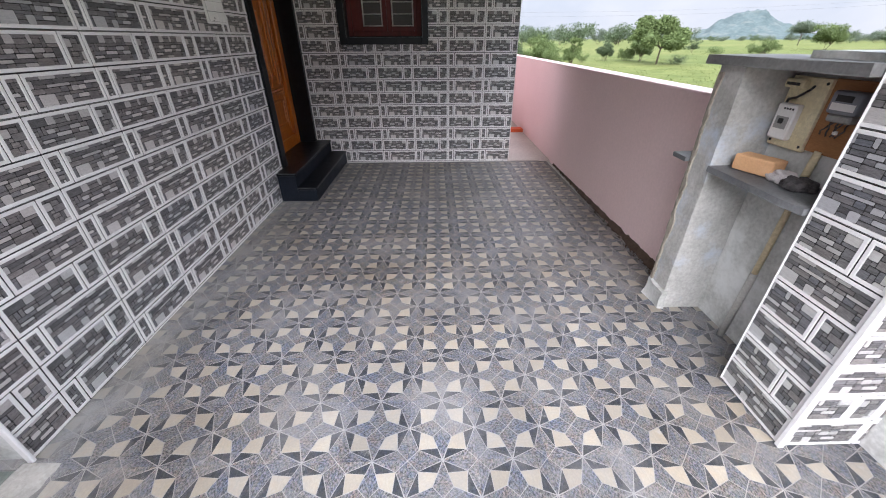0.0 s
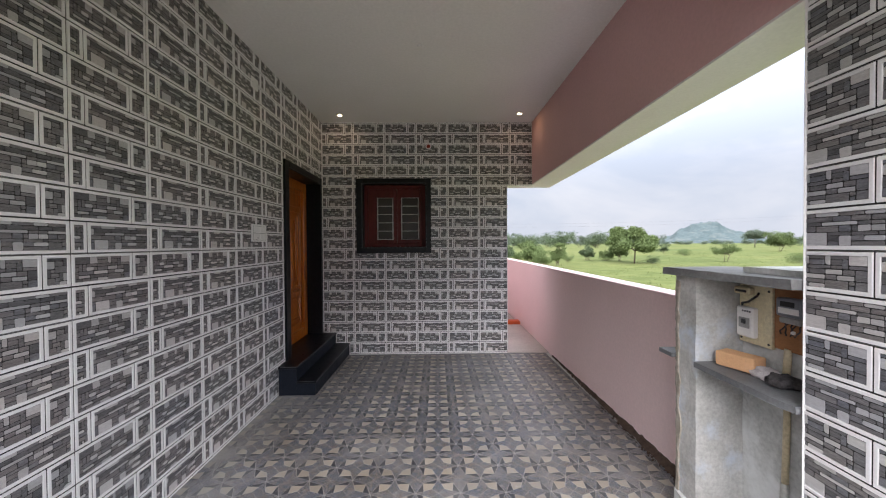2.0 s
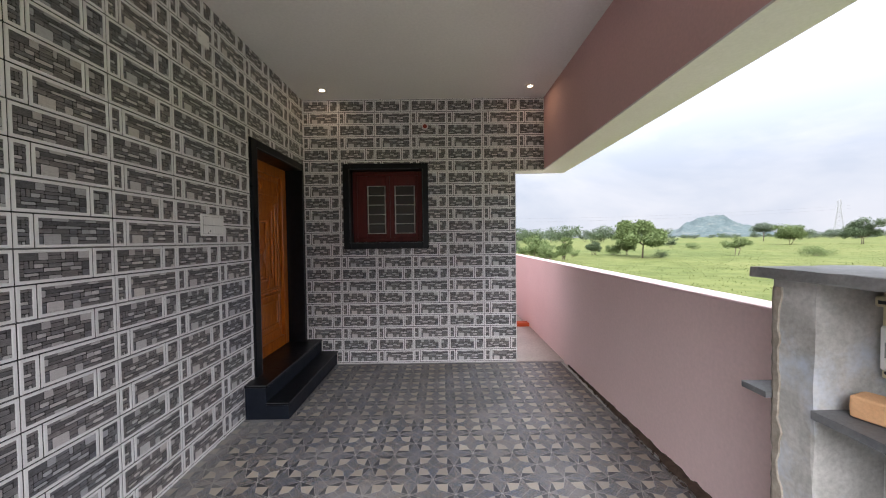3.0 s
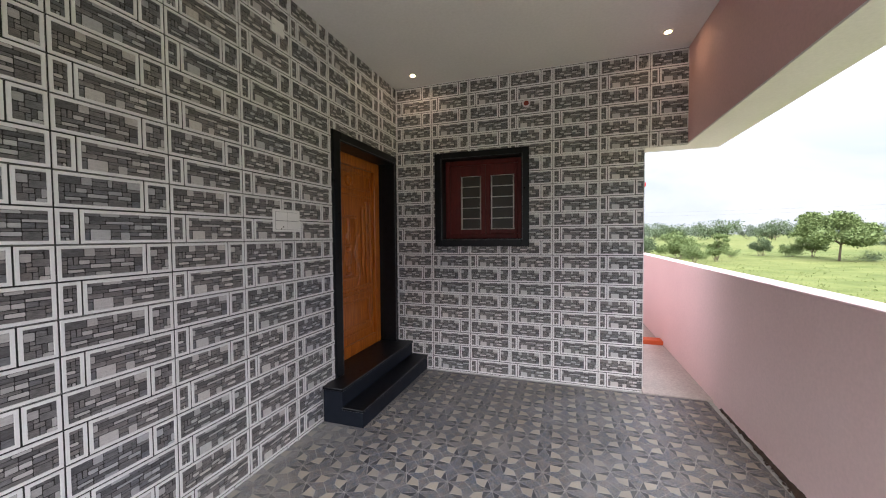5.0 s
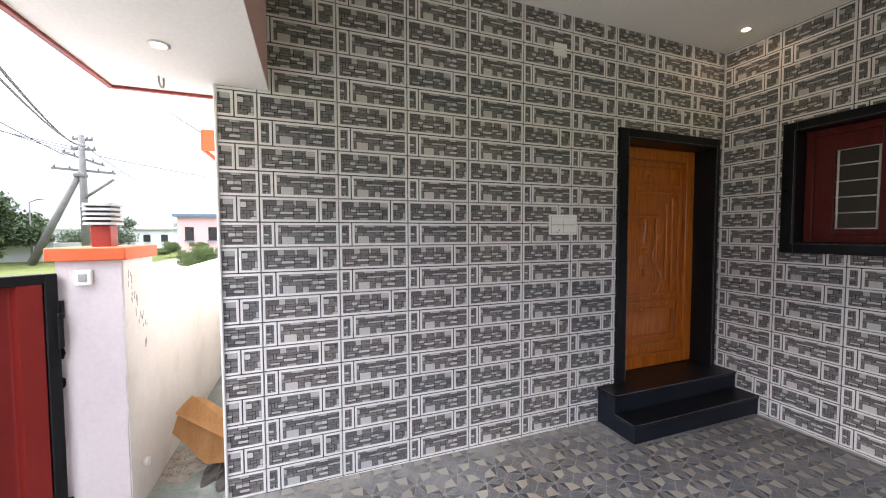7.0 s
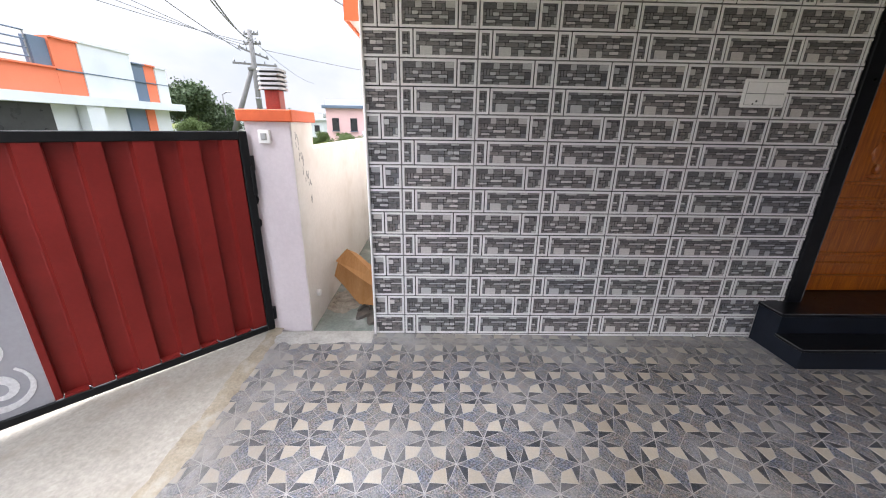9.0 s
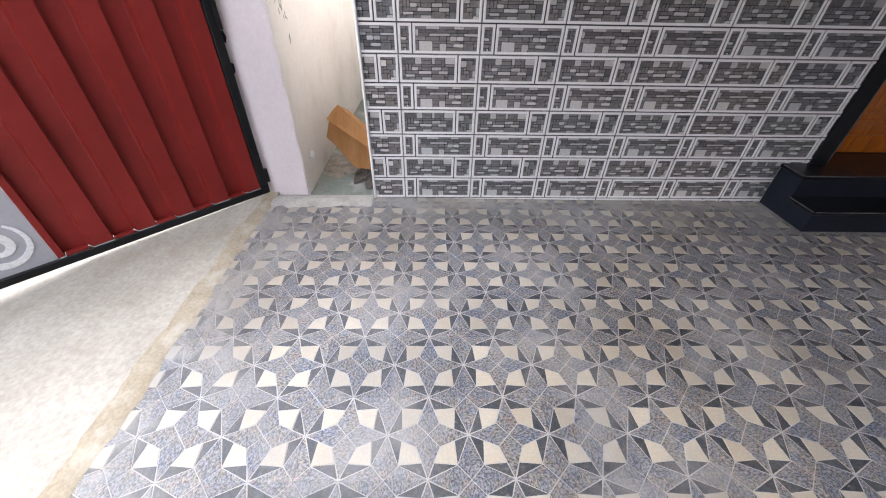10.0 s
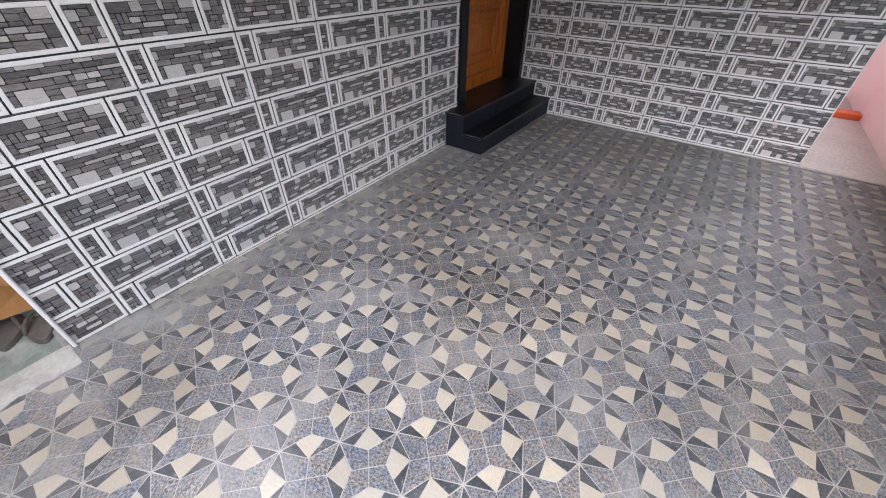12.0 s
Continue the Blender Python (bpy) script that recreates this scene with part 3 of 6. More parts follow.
def apron():
    """Concrete laid against the tiles with a ragged edge."""
    bm = bmesh.new()
    xs = [-0.9 + 0.05 * i for i in range(90)]
    far, mid, near = [], [], []
    for i, x in enumerate(xs):
        e = -4.965 + 0.018 * noise.noise((x * 3.1, 0, 0)) + 0.012 * noise.noise((x * 11, 3, 0))
        far.append(bm.verts.new((x, e, 0.0095)))
        mid.append(bm.verts.new((x, e - 0.05, 0.014)))
        near.append(bm.verts.new((x, -5.7, 0.0)))
    low = [bm.verts.new((x, -9.0, -0.35)) for x in xs]
    for a, b in ((far, mid), (mid, near), (near, low)):
        for i in range(len(xs) - 1):
            bm.faces.new((a[i], a[i + 1], b[i + 1], b[i]))
    return structure("pavement_apron", bm, M_CONC, "pale cement apron in front of the porch")


apron()


def mortar_edge():
    """The ragged tan mortar where the tiles stop."""
    bm = bmesh.new()
    prev = None
    for i in range(150):
        x = -0.05 + 0.0225 * i
        a = -4.935 + 0.022 * noise.noise((x * 4.3, 7, 0)) + 0.012 * noise.noise((x * 17, 9, 0))
        b = -5.03 + 0.03 * noise.noise((x * 3.3, 1, 0)) + 0.014 * noise.noise((x * 15, 2, 0))
        m = (a + b) / 2
        ring = [bm.verts.new((x, a, floor_z(a) + 0.0012)), bm.verts.new((x, m, 0.0165 + 0.003 * noise.noise((x * 9, 0, 0)))), bm.verts.new((x, b, 0.0148))]
        if prev:
            for k in (0, 1):
                bm.faces.new((prev[k], ring[k], ring[k + 1], prev[k + 1]))
        prev = ring
    return structure("trim_mortar", bm, M_MORTAR, "ragged tan mortar at the tiles' front edge", True)


mortar_edge()


def cement_smear():
    """Cement trowelled out between the gate pillar, the wall's end and the first tiles."""
    bm = bmesh.new()
    prev = None
    n = 44
    for i in range(n + 1):
        y = -4.985 + (WALL_END - 0.01 + 4.985) * i / n
        e = 0.14 + 0.05 * noise.noise((3.3, y * 5.2, 0)) + 0.022 * noise.noise((1.1, y * 19, 0))
        w = -0.045 - 0.012 * noise.noise((7.7, y * 4, 0))
        row = [bm.verts.new((x, y, z)) for x, z in ((w, -0.0125), (w * 0.5, 0.004 + 0.002 * noise.noise((y * 8, 0, 2))), (0.06, floor_z(y) + 0.005), (e - 0.02, floor_z(y) + 0.0034), (e, floor_z(y) + 0.0006))]
        if prev:
            for k in range(4):
                bm.faces.new((prev[k], prev[k + 1], row[k + 1], row[k]))
        prev = row
    return structure("floor_cement_smear", bm, M_FOOT, "pale cement smeared between wall end and gate pillar", True)


cement_smear()


# ---- porch things ----
def granite_steps():
    t = thing("entrance_steps", "two black polished granite steps below the teak door", "steps")
    y0, y1 = -1.495, BACK - 0.012
    part("upper_tread", box(-0.25, 0.195, y0 - 0.012, y1, 0.25, 0.275, bevel=0.004), M_GRANITE, t)
    part("upper_riser", box(0.0, 0.183, y0, y1, -0.06, 0.249), M_GRANITE_EDGE, t, "slate grey honed riser")
    part("lower_tread", box(0.184, 0.385, y0 - 0.012, y1, 0.10, 0.124, bevel=0.004), M_GRANITE, t)
    part("nosing", box(0.1952, 0.1968, y0 - 0.008, y1, 0.2705, 0.2755), M_ARRIS, t, "ground grey edge")
    part("nosing", box(0.3852, 0.3868, y0 - 0.008, y1, 0.1195, 0.1245), M_ARRIS, t, "ground grey edge")
    part("nosing", box(0.02, 0.19, y0 - 0.0138, y0 - 0.0122, 0.2705, 0.2755), M_ARRIS, t, "ground grey edge")
    part("nosing", box(0.19, 0.38, y0 - 0.0138, y0 - 0.0122, 0.1195, 0.1245), M_ARRIS, t, "ground grey edge")
    part("lower_riser", box(0.1835, 0.374, y0, y1, -0.06, 0.099), M_GRANITE_EDGE, t, "slate grey honed riser")
    return t


def door():
    t = thing("door_1", "carved varnished teak front door, closed, set deep in black granite", "door")
    t["kind"] = "structure"
    D = 0.262
    for nm, b in (("jamb", (-D, 0.022, DFR_Y0, DOOR_Y0, 0.276, DFR_Z1)), ("jamb", (-D, 0.022, DOOR_Y1, DFR_Y1, 0.276, DFR_Z1)), ("head", (-D, 0.022, DOOR_Y0, DOOR_Y1, DOOR_Z1, DFR_Z1))):
        part(nm, box(*b, bevel=0.005), M_GRANITE, t, "polished black granite")
    # a fine pale arris round the opening
    for b in ((0.0222, 0.0245, DOOR_Y0 - 0.012, DOOR_Y0 - 0.007, 0.277, DOOR_Z1 + 0.012), (0.0222, 0.0245, DOOR_Y1 + 0.007, DOOR_Y1 + 0.012, 0.277, DOOR_Z1 + 0.012), (0.0222, 0.0245, DOOR_Y0 - 0.012, DOOR_Y1 + 0.012, DOOR_Z1 + 0.012, DOOR_Z1 + 0.017)):
        part("arris", box(*b), M_ARRIS, t)
    x0, x1 = -0.258, -0.225
    leaf = part("leaf", box(x0, x1, DOOR_Y0, DOOR_Y1, 0.278, DOOR_Z1, bevel=0.002), M_TEAK, t)
    yc = (DOOR_Y0 + DOOR_Y1) / 2
    w = DOOR_Y1 - DOOR_Y0
    fr = bmesh.new()
    for b in ((DOOR_Y0, DOOR_Y0 + 0.11, 0.278, DOOR_Z1), (DOOR_Y1 - 0.11, DOOR_Y1, 0.278, DOOR_Z1), (DOOR_Y0 + 0.11, DOOR_Y1 - 0.11, 0.278, 0.40), (DOOR_Y0 + 0.11, DOOR_Y1 - 0.11, DOOR_Z1 - 0.11, DOOR_Z1)):
        add_box(fr, x1, x1 + 0.045, b[0], b[1], b[2], b[3], bevel=0.006)
    part("door_frame", fr, M_TEAK, t)

    def moulding(y0, y1, z0, z1, s=0.022, h=0.016):
        bm = bmesh.new()
        for b in ((y0, y1, z0, z0 + s), (y0, y1, z1 - s, z1), (y0, y0 + s, z0 + s, z1 - s), (y1 - s, y1, z0 + s, z1 - s)):
            add_box(bm, x1, x1 + h, b[0], b[1], b[2], b[3], bevel=s * 0.35, segs=2)
        return part("moulding", bm, M_TEAK, t)
    a0, a1 = DOOR_Y0 + 0.15, DOOR_Y1 - 0.15
    moulding(a0, a1, 0.48, 0.92)
    moulding(a0 + 0.06, a1 - 0.06, 0.55, 0.85, 0.03, 0.022)
    moulding(a0, a1, 0.97, 1.98)
    moulding(a0 + 0.08, a1 - 0.30, 1.08, 1.75, 0.028, 0.022)
    moulding(a0, a1, 2.03, 2.22, 0.02)
    # beaded rail
    bd = bmesh.new()
    for i in range(26):
        bmesh.ops.create_icosphere(bd, subdivisions=1, radius=0.009, matrix=Matrix.Translation((x1 + 0.006, a0 + 0.02 + i * (a1 - a0 - 0.04) / 25, 0.945)))
    part("beading", bd, M_TEAK, t)
    # raised uprights that catch the light
    for y, z0, z1 in ((a1 - 0.20, 1.1, 1.86), (a1 - 0.12, 1.0, 1.92)):
        part("fluting", box(x1, x1 + 0.026, y, y + 0.03, z0, z1, bevel=0.011, segs=3), M_TEAK, t)
    # carved scroll and flower
    cv = bmesh.new()
    rnd = random.Random(8)
    # a tall vase with a flame above it, in half relief
    for zc, ry, rz, dx in ((1.14, 0.055, 0.022, 0.5), (1.19, 0.03, 0.04, 0.6), (1.30, 0.075, 0.085, 0.34), (1.40, 0.04, 0.03, 0.6), (1.44, 0.058, 0.016, 0.5), (1.53, 0.042, 0.085, 0.5), (1.64, 0.024, 0.09, 0.6)):
        bmesh.ops.create_icosphere(cv, subdivisions=2, radius=1.0, matrix=Matrix.Translation((x1 + 0.002, yc - 0.07, zc)) @ Matrix.Diagonal((0.045 * dx, ry, rz, 1)))
    for k in range(34):
        u = k / 33
        bmesh.ops.create_icosphere(cv, subdivisions=1, radius=0.014, matrix=Matrix.Translation((x1 + 0.004, yc + 0.10 + 0.055 * math.sin(u * 7), 0.99 + 0.55 * u)) @ Matrix.Diagonal((0.8, 1.2, 1.6, 1)))
    for k in range(8):
        a = k * math.pi / 4
        bmesh.ops.create_icosphere(cv, subdivisions=2, radius=0.03, matrix=Matrix.Translation((x1 + 0.003, yc - 0.04 + 0.05 * math.cos(a), 2.12 + 0.04 * math.sin(a))) @ Matrix.Diagonal((0.5, 1, 1, 1)))
    part("carving", cv, M_TEAK, t, "carved scrolls and a flower")
    return t


def window():
    t = thing("window_1", "closed dark red wooden window with white grills in a black granite surround", "window")
    t["kind"] = "structure"
    x0, x1, z0, z1 = WFR
    yf = BACK - 0.03
    for nm, b in (("surround", (x0, WIN_X0, z0, z1)), ("surround", (WIN_X1, x1, z0, z1)), ("surround", (WIN_X0, WIN_X1, WIN_Z1, z1)), ("sill", (WIN_X0, WIN_X1, z0, WIN_Z0))):
        part(nm, box(b[0], b[1], yf, 0.155, b[2], b[3], bevel=0.005), M_GRANITE, t, "polished black granite")
    for b in ((WIN_X0 - 0.012, WIN_X0 - 0.008, WIN_Z0 - 0.012, WIN_Z1 + 0.012), (WIN_X1 + 0.008, WIN_X1 + 0.012, WIN_Z0 - 0.012, WIN_Z1 + 0.012), (WIN_X0 - 0.008, WIN_X1 + 0.008, WIN_Z1 + 0.008, WIN_Z1 + 0.012), (WIN_X0 - 0.008, WIN_X1 + 0.008, WIN_Z0 - 0.012, WIN_Z0 - 0.008)):
        part("arris", box(b[0], b[1], yf - 0.0022, yf - 0.0002, b[2], b[3]), M_ARRIS, t)
    # wooden frame, set back
    fy0, fy1 = 0.08, 0.15
    f = 0.055
    fr = bmesh.new()
    for b in ((WIN_X0, WIN_X0 + f, WIN_Z0, WIN_Z1), (WIN_X1 - f, WIN_X1, WIN_Z0, WIN_Z1), (WIN_X0 + f, WIN_X1 - f, WIN_Z0, WIN_Z0 + f), (WIN_X0 + f, WIN_X1 - f, WIN_Z1 - f, WIN_Z1)):
        add_box(fr, b[0], b[1], fy0, fy1, b[2], b[3], bevel=0.006)
    part("window_frame", fr, M_WIN_WOOD, t)
    mid = 1.06
    for a, b, gx0, gx1 in ((WIN_X0 + f, mid - 0.002, 0.775, 0.997), (mid + 0.002, WIN_X1 - f, 1.127, 1.375)):
        st = 0.125
        sh = bmesh.new()
        zz0, zz1 = WIN_Z0 + f, WIN_Z1 - f
        for q in ((a, gx0 - 0.012, zz0, zz1), (gx1 + 0.012, b, zz0, zz1), (gx0 - 0.012, gx1 + 0.012, zz0, zz0 + 0.05), (gx0 - 0.012, gx1 + 0.012, zz1 - st, zz1)):
            add_box(sh, q[0], q[1], fy0 + 0.012, fy1 - 0.01, q[2], q[3], bevel=0.005)
        shutter = part("shutter", sh, M_WIN_WOOD, t)
        part("pane", box(gx0 - 0.014, gx1 + 0.014, fy1 - 0.03, fy1 - 0.024, zz0 + 0.046, zz1 - st + 0.004), M_GLASS, shutter, "dark glass")
        gz0, gz1 = 1.605, 2.215
        for gx in (gx0, gx1):
            part("grill_bar", cyl((gx, fy0 + 0.03, gz0 - 0.02), (gx, fy0 + 0.03, gz1 + 0.02), 0.0075, n=8), M_GRILL, shutter)
        for i in range(6):
            z = gz0 + (gz1 - gz0) * i / 5
            part("grill_bar", cyl((gx0 - 0.015, fy0 + 0.03, z), (gx1 + 0.015, fy0 + 0.03, z), 0.005, n=8), M_GRILL, shutter)
    return t


def switch_board():
    t = thing("switch_board", "white plastic modular switch board on the tiled wall", "switch")
    y0, y1, z0, z1 = -2.017, -1.752, 1.565, 1.724
    part("plate", box(0.0, 0.014, y0, y1, z0, z1, bevel=0.004), M_PLASTIC, t)
    n = 2
    for j in range(2):
        for i in range(n):
            a = y0 + 0.018 + i * (y1 - y0 - 0.036) / n
            b = y0 + 0.018 + (i + 1) * (y1 - y0 - 0.036) / n - 0.003
            c = z0 + 0.016 + j * (z1 - z0 - 0.032) / 2
            d = z0 + 0.016 + (j + 1) * (z1 - z0 - 0.032) / 2 - 0.004
            part("gap", box(0.0138, 0.0146, a - 0.002, b + 0.002, c - 0.002, d + 0.002), M_PLASTIC_LINE, t, "grey seam")
            part("rocker" if j else "blank", box(0.0145, 0.019, a, b, c, d, bevel=0.002), M_PLASTIC, t)
    part("socket_hole", cyl((0.0185, -1.93, 1.60), (0.0195, -1.93, 1.60), 0.006), M_DARK, t)
    part("socket_hole", cyl((0.0185, -1.95, 1.585), (0.0195, -1.95, 1.585), 0.005), M_DARK, t)
    return t


def blank_plate():
    t = thing("cover_plate", "small blank white square cover plate high on the wall", "cover plate")
    part("plate", box(0.0, 0.012, -1.985, -1.865, 2.945, 3.045, bevel=0.004), M_PLASTIC, t)
    for dy in (-0.045, 0.045):
        part("screw", cyl((0.011, -1.925 + dy, 2.995), (0.0135, -1.925 + dy, 2.995), 0.004), M_PLASTIC_LINE, t)
    return t


def wall_socket_ring():
    t = thing("conduit_outlet", "round pinkish conduit outlet high on the tiled end wall", "conduit")
    bm = bmesh.new()
    add_lathe(bm, [(0.028, 0), (0.042, 0.0), (0.042, 0.016), (0.028, 0.016), (0.028, 0.004)], 20)
    bm.transform(pose(1.53, BACK - 0.002, 2.93, 90, 0, 0))
    part("ring", bm, M_LILAC, t)
    part("core", cyl((1.53, BACK - 0.008, 2.93), (1.53, BACK - 0.001, 2.93), 0.027), M_MAROON, t, "dark red inside")
    return t


def downlight(x, y, z, lit=True):
    t = thing("downlight", "small round warm recessed ceiling downlight, lit", "downlight", (x, y, z), group="recessed downlights")
    bm = bmesh.new()
    add_lathe(bm, [(0.028, 0.0), (0.041, 0.0), (0.043, -0.004), (0.028, -0.007)], 24)
    part("trim_ring", bm, M_WHITE, t)
    part("lamp_disc", cyl((0, 0, -0.0085), (0, 0, -0.0072), 0.0275, n=24), M_DOWNLIGHT, t, "glowing warm lamp face")
    return t


def lamp(x, y, z, watts):
    d = bpy.data.lights.new("downlight_beam", 'AREA')
    d.shape, d.size, d.energy, d.color = 'DISK', 0.07, watts * 0.65, (1.0, 0.70, 0.40)
    o = new("downlight_beam", d)
    o.matrix_world = look((x, y, z - 0.012), (x, y, 0))
    return o


granite_steps()
door()
window()
switch_board()
blank_plate()
wall_socket_ring()
for lx, ly, lz, lw in ((0.35, -0.325, CEIL, 0.25), (2.762, -0.38, CEIL, 0.2), (0.414, -4.387, 2.42, 0.2)):
    downlight(lx, ly, lz)
    lamp(lx, ly, lz, lw)


def hook(x, y, z):
    t = thing("ceiling_hook", "small bent steel hook under the canopy", "hook")
    bm = bmesh.new()
    pts = [Vector((x - 0.035, y, z)), Vector((x - 0.035, y, z - 0.025))] + [Vector((x + 0.035 * -math.cos(a), y, z - 0.03 - 0.03 * math.sin(a))) for a in [i * math.pi / 8 for i in range(9)]] + [Vector((x + 0.035, y, z - 0.015))]
    for a, b in zip(pts, pts[1:]):
        add_cyl(bm, a, b, 0.005, n=8)
    part("wire", bm, M_STEEL, t)
    return t


def ceiling_rose(x, y, z):
    t = thing("ceiling_rose", "small round junction cover on the ceiling", "junction box")
    bm = bmesh.new()
    add_lathe(bm, [(0.03, 0), (0.03, -0.006), (0.02, -0.010)], 18, (x, y, z))
    part("cover", bm, M_CEIL, t)
    return t


hook(0.03, -4.50, 2.42)
ceiling_rose(1.51, -2.04, CEIL)

# ---- pillar and meter recess ----
PIL = (3.025, 3.36, -4.268, -3.917)
slab("pillar", [(PIL[0] + 0.012, PIL[1], PIL[2] + 0.012, PIL[3], -0.3, 2.419)], M_CEMENT, "porch pillar behind grey ledge-stone tiles")
slab("trim_pillar", [(PIL[0] - 0.012, PIL[0] + 0.012, PIL[2] - 0.012, PIL[2] + 0.012, 0.0, 2.419), (PIL[0] - 0.003, PIL[0] + 0.012, PIL[3] - 0.007, PIL[3] + 0.003, 0.0, BEAM_NEAR - 0.002)], M_TILE_WHITE, "white corner beads of the tiled pillar", 0.004)
slab("trim_wall_end", [(-0.016, 0.012, WALL_END - 0.006, WALL_END + 0.0095, -0.012, 2.419)], M_TILE_WHITE, "white edge of the tiled wall", 0.004)
slab("trim_back_end", [(BACK_END - 0.0035, BACK_END + 0.002, BACK - 0.008, 0.2215, 0.004, BEAM_Z - 0.003)], M_TILE_WHITE, "pale edge of the tiled end wall")


def rough_slab(x0, x1, y0, y1, z0, z1, cuts=10, amp=0.008, seed=1):
    """A slab whose plaster is uneven and whose arrises are broken."""
    bm = bmesh.new()
    add_box(bm, x0, x1, y0, y1, z0, z1)
    bmesh.ops.subdivide_edges(bm, edges=bm.edges[:], cuts=cuts, use_grid_fill=True)
    for v in bm.verts:
        p = v.co * 9 + Vector((seed * 7.1, 0, 0))
        on_edge = sum((abs(v.co[i] - a) < 1e-4 or abs(v.co[i] - b) < 1e-4) for i, (a, b) in enumerate(((x0, x1), (y0, y1), (z0, z1))))
        k = amp * (1.6 if on_edge >= 2 else 0.45)
        n = noise.noise_vector(p)
        v.co += Vector((n.x * k, n.y * k, n.z * k * 0.3))
    return bm


def meter_recess():
    t = thing("meter_cabinet", "rough grey cement meter recess with stone top and shelf", "meter cabinet")
    part("side_wall", rough_slab(3.015, 3.275, -3.362, -3.205, -0.03, 1.348, 14, 0.004, 1), M_CEMENT_BLUE, t, "side wall with a broken plaster edge")
    part("back_panel", rough_slab(3.268, 3.38, -3.915, -3.35, -0.03, 1.346, 10, 0.004, 2), M_CEMENT, t)
    part("top_slab", rough_slab(2.985, 3.43, -3.912, -3.135, 1.348, 1.388, 10, 0.006, 3), M_CEMENT_DARK, t, "dark stone top slab")
    part("top_block", rough_slab(3.10, 3.47, -3.90, -3.56, 1.389, 1.415, 6, 0.005, 4), M_CEMENT, t, "loose pale slab on top")
    part("shelf", rough_slab(3.005, 3.267, -3.908, -3.364, 0.872, 0.900, 10, 0.005, 5), M_SHELF, t, "dark grey stone shelf")
    part("shelf_stub", rough_slab(2.985, 3.2, -3.204, -3.09, 0.876, 0.90, 4, 0.004, 6), M_SHELF, t, "stub of the shelf stone")
    # the arris has broken away and shows tan mortar
    bm = bmesh.new()
    prev = None
    for i in range(70):
        z = 0.02 + i * 0.0188
        w = 0.026 + 0.05 * max(0.0, noise.noise((0, 3.1, z * 5))) + 0.012 * noise.noise((0, 8.2, z * 23))
        u = 0.008 + 0.012 * abs(noise.noise((4.4, 0, z * 14)))
        ring = [bm.verts.new((3.06, -3.197, z)), bm.verts.new((3.006 + u, -3.1955, z)), bm.verts.new((3.0065, -3.207 - u * 0.5, z)), bm.verts.new((3.0068, -3.206 - max(0.006, w), z)), bm.verts.new((3.03, -3.206 - max(0.006, w), z))]
        if prev:
            for k in range(4):
                bm.faces.new((prev[k], prev[k + 1], ring[k + 1], ring[k]))
        prev = ring
    bmesh.ops.recalc_face_normals(bm, faces=bm.faces)
    part("broken_arris", bm, M_BROKEN, t, "tan mortar where the plaster broke off")
    part("plaster_skirt", rough_slab(3.0, 3.04, -3.375, -3.20, -0.02, 0.12, 5, 0.012, 7), M_CEMENT, t, "lump of spilt mortar at the foot")
    return t


meter_recess()


def fuse_board():
    t = thing("fuse_board", "cream board with a switch and fuse carrier in the recess", "fuse board")
    X = 3.265
    y0, y1, z0, z1 = -3.555, -3.368, 1.015, 1.312
    part("board", box(X - 0.022, X, y0, y1, z0, z1, bevel=0.003), M_CREAM_BOARD, t)
    part("fuse_carrier", box(X - 0.055, X - 0.022, -3.464, -3.369, 1.265, 1.302, bevel=0.006), M_CREAM_BOARD, t, "cream fuse carrier")
    part("fuse_slot", box(X - 0.058, X - 0.0552, -3.449, -3.384, 1.276, 1.288), M_DARK, t)
    br = part("breaker_box", box(X - 0.055, X - 0.022, -3.486, -3.386, 1.050, 1.202, bevel=0.006), M_PLASTIC, t, "grey-white plastic breaker box")
    for i in range(4):
        part("printed_mark", box(X - 0.0565, X - 0.055, -3.474 + i * 0.014, -3.466 + i * 0.014, 1.178, 1.186), M_DARK, br)
    part("lever", box(X - 0.066, X - 0.055, -3.448, -3.426, 1.118, 1.140, bevel=0.003), M_DARK, br)
    part("lever_recess", box(X - 0.0565, X - 0.055, -3.468, -3.404, 1.096, 1.148), M_PLASTIC_LINE, br)
    wire = bmesh.new()
    pts = [Vector((X - 0.03, -3.394, 1.200)), Vector((X - 0.05, -3.419, 1.220)), Vector((X - 0.05, -3.454, 1.230)), Vector((X - 0.03, -3.484, 1.265)), Vector((X - 0.045, -3.509, 1.280))]
    for a, b in zip(pts, pts[1:]):
        add_cyl(wire, a, b, 0.005, n=8)
    part("wire", wire, M_DARK, t)
    for y, z in ((y0 + 0.015, z0 + 0.02), (y1 - 0.015, z0 + 0.02), (y0 + 0.015, z1 - 0.02)):
        part("screw", cyl((X - 0.0245, y, z), (X - 0.021, y, z), 0.006), M_DARK, t)
    return t


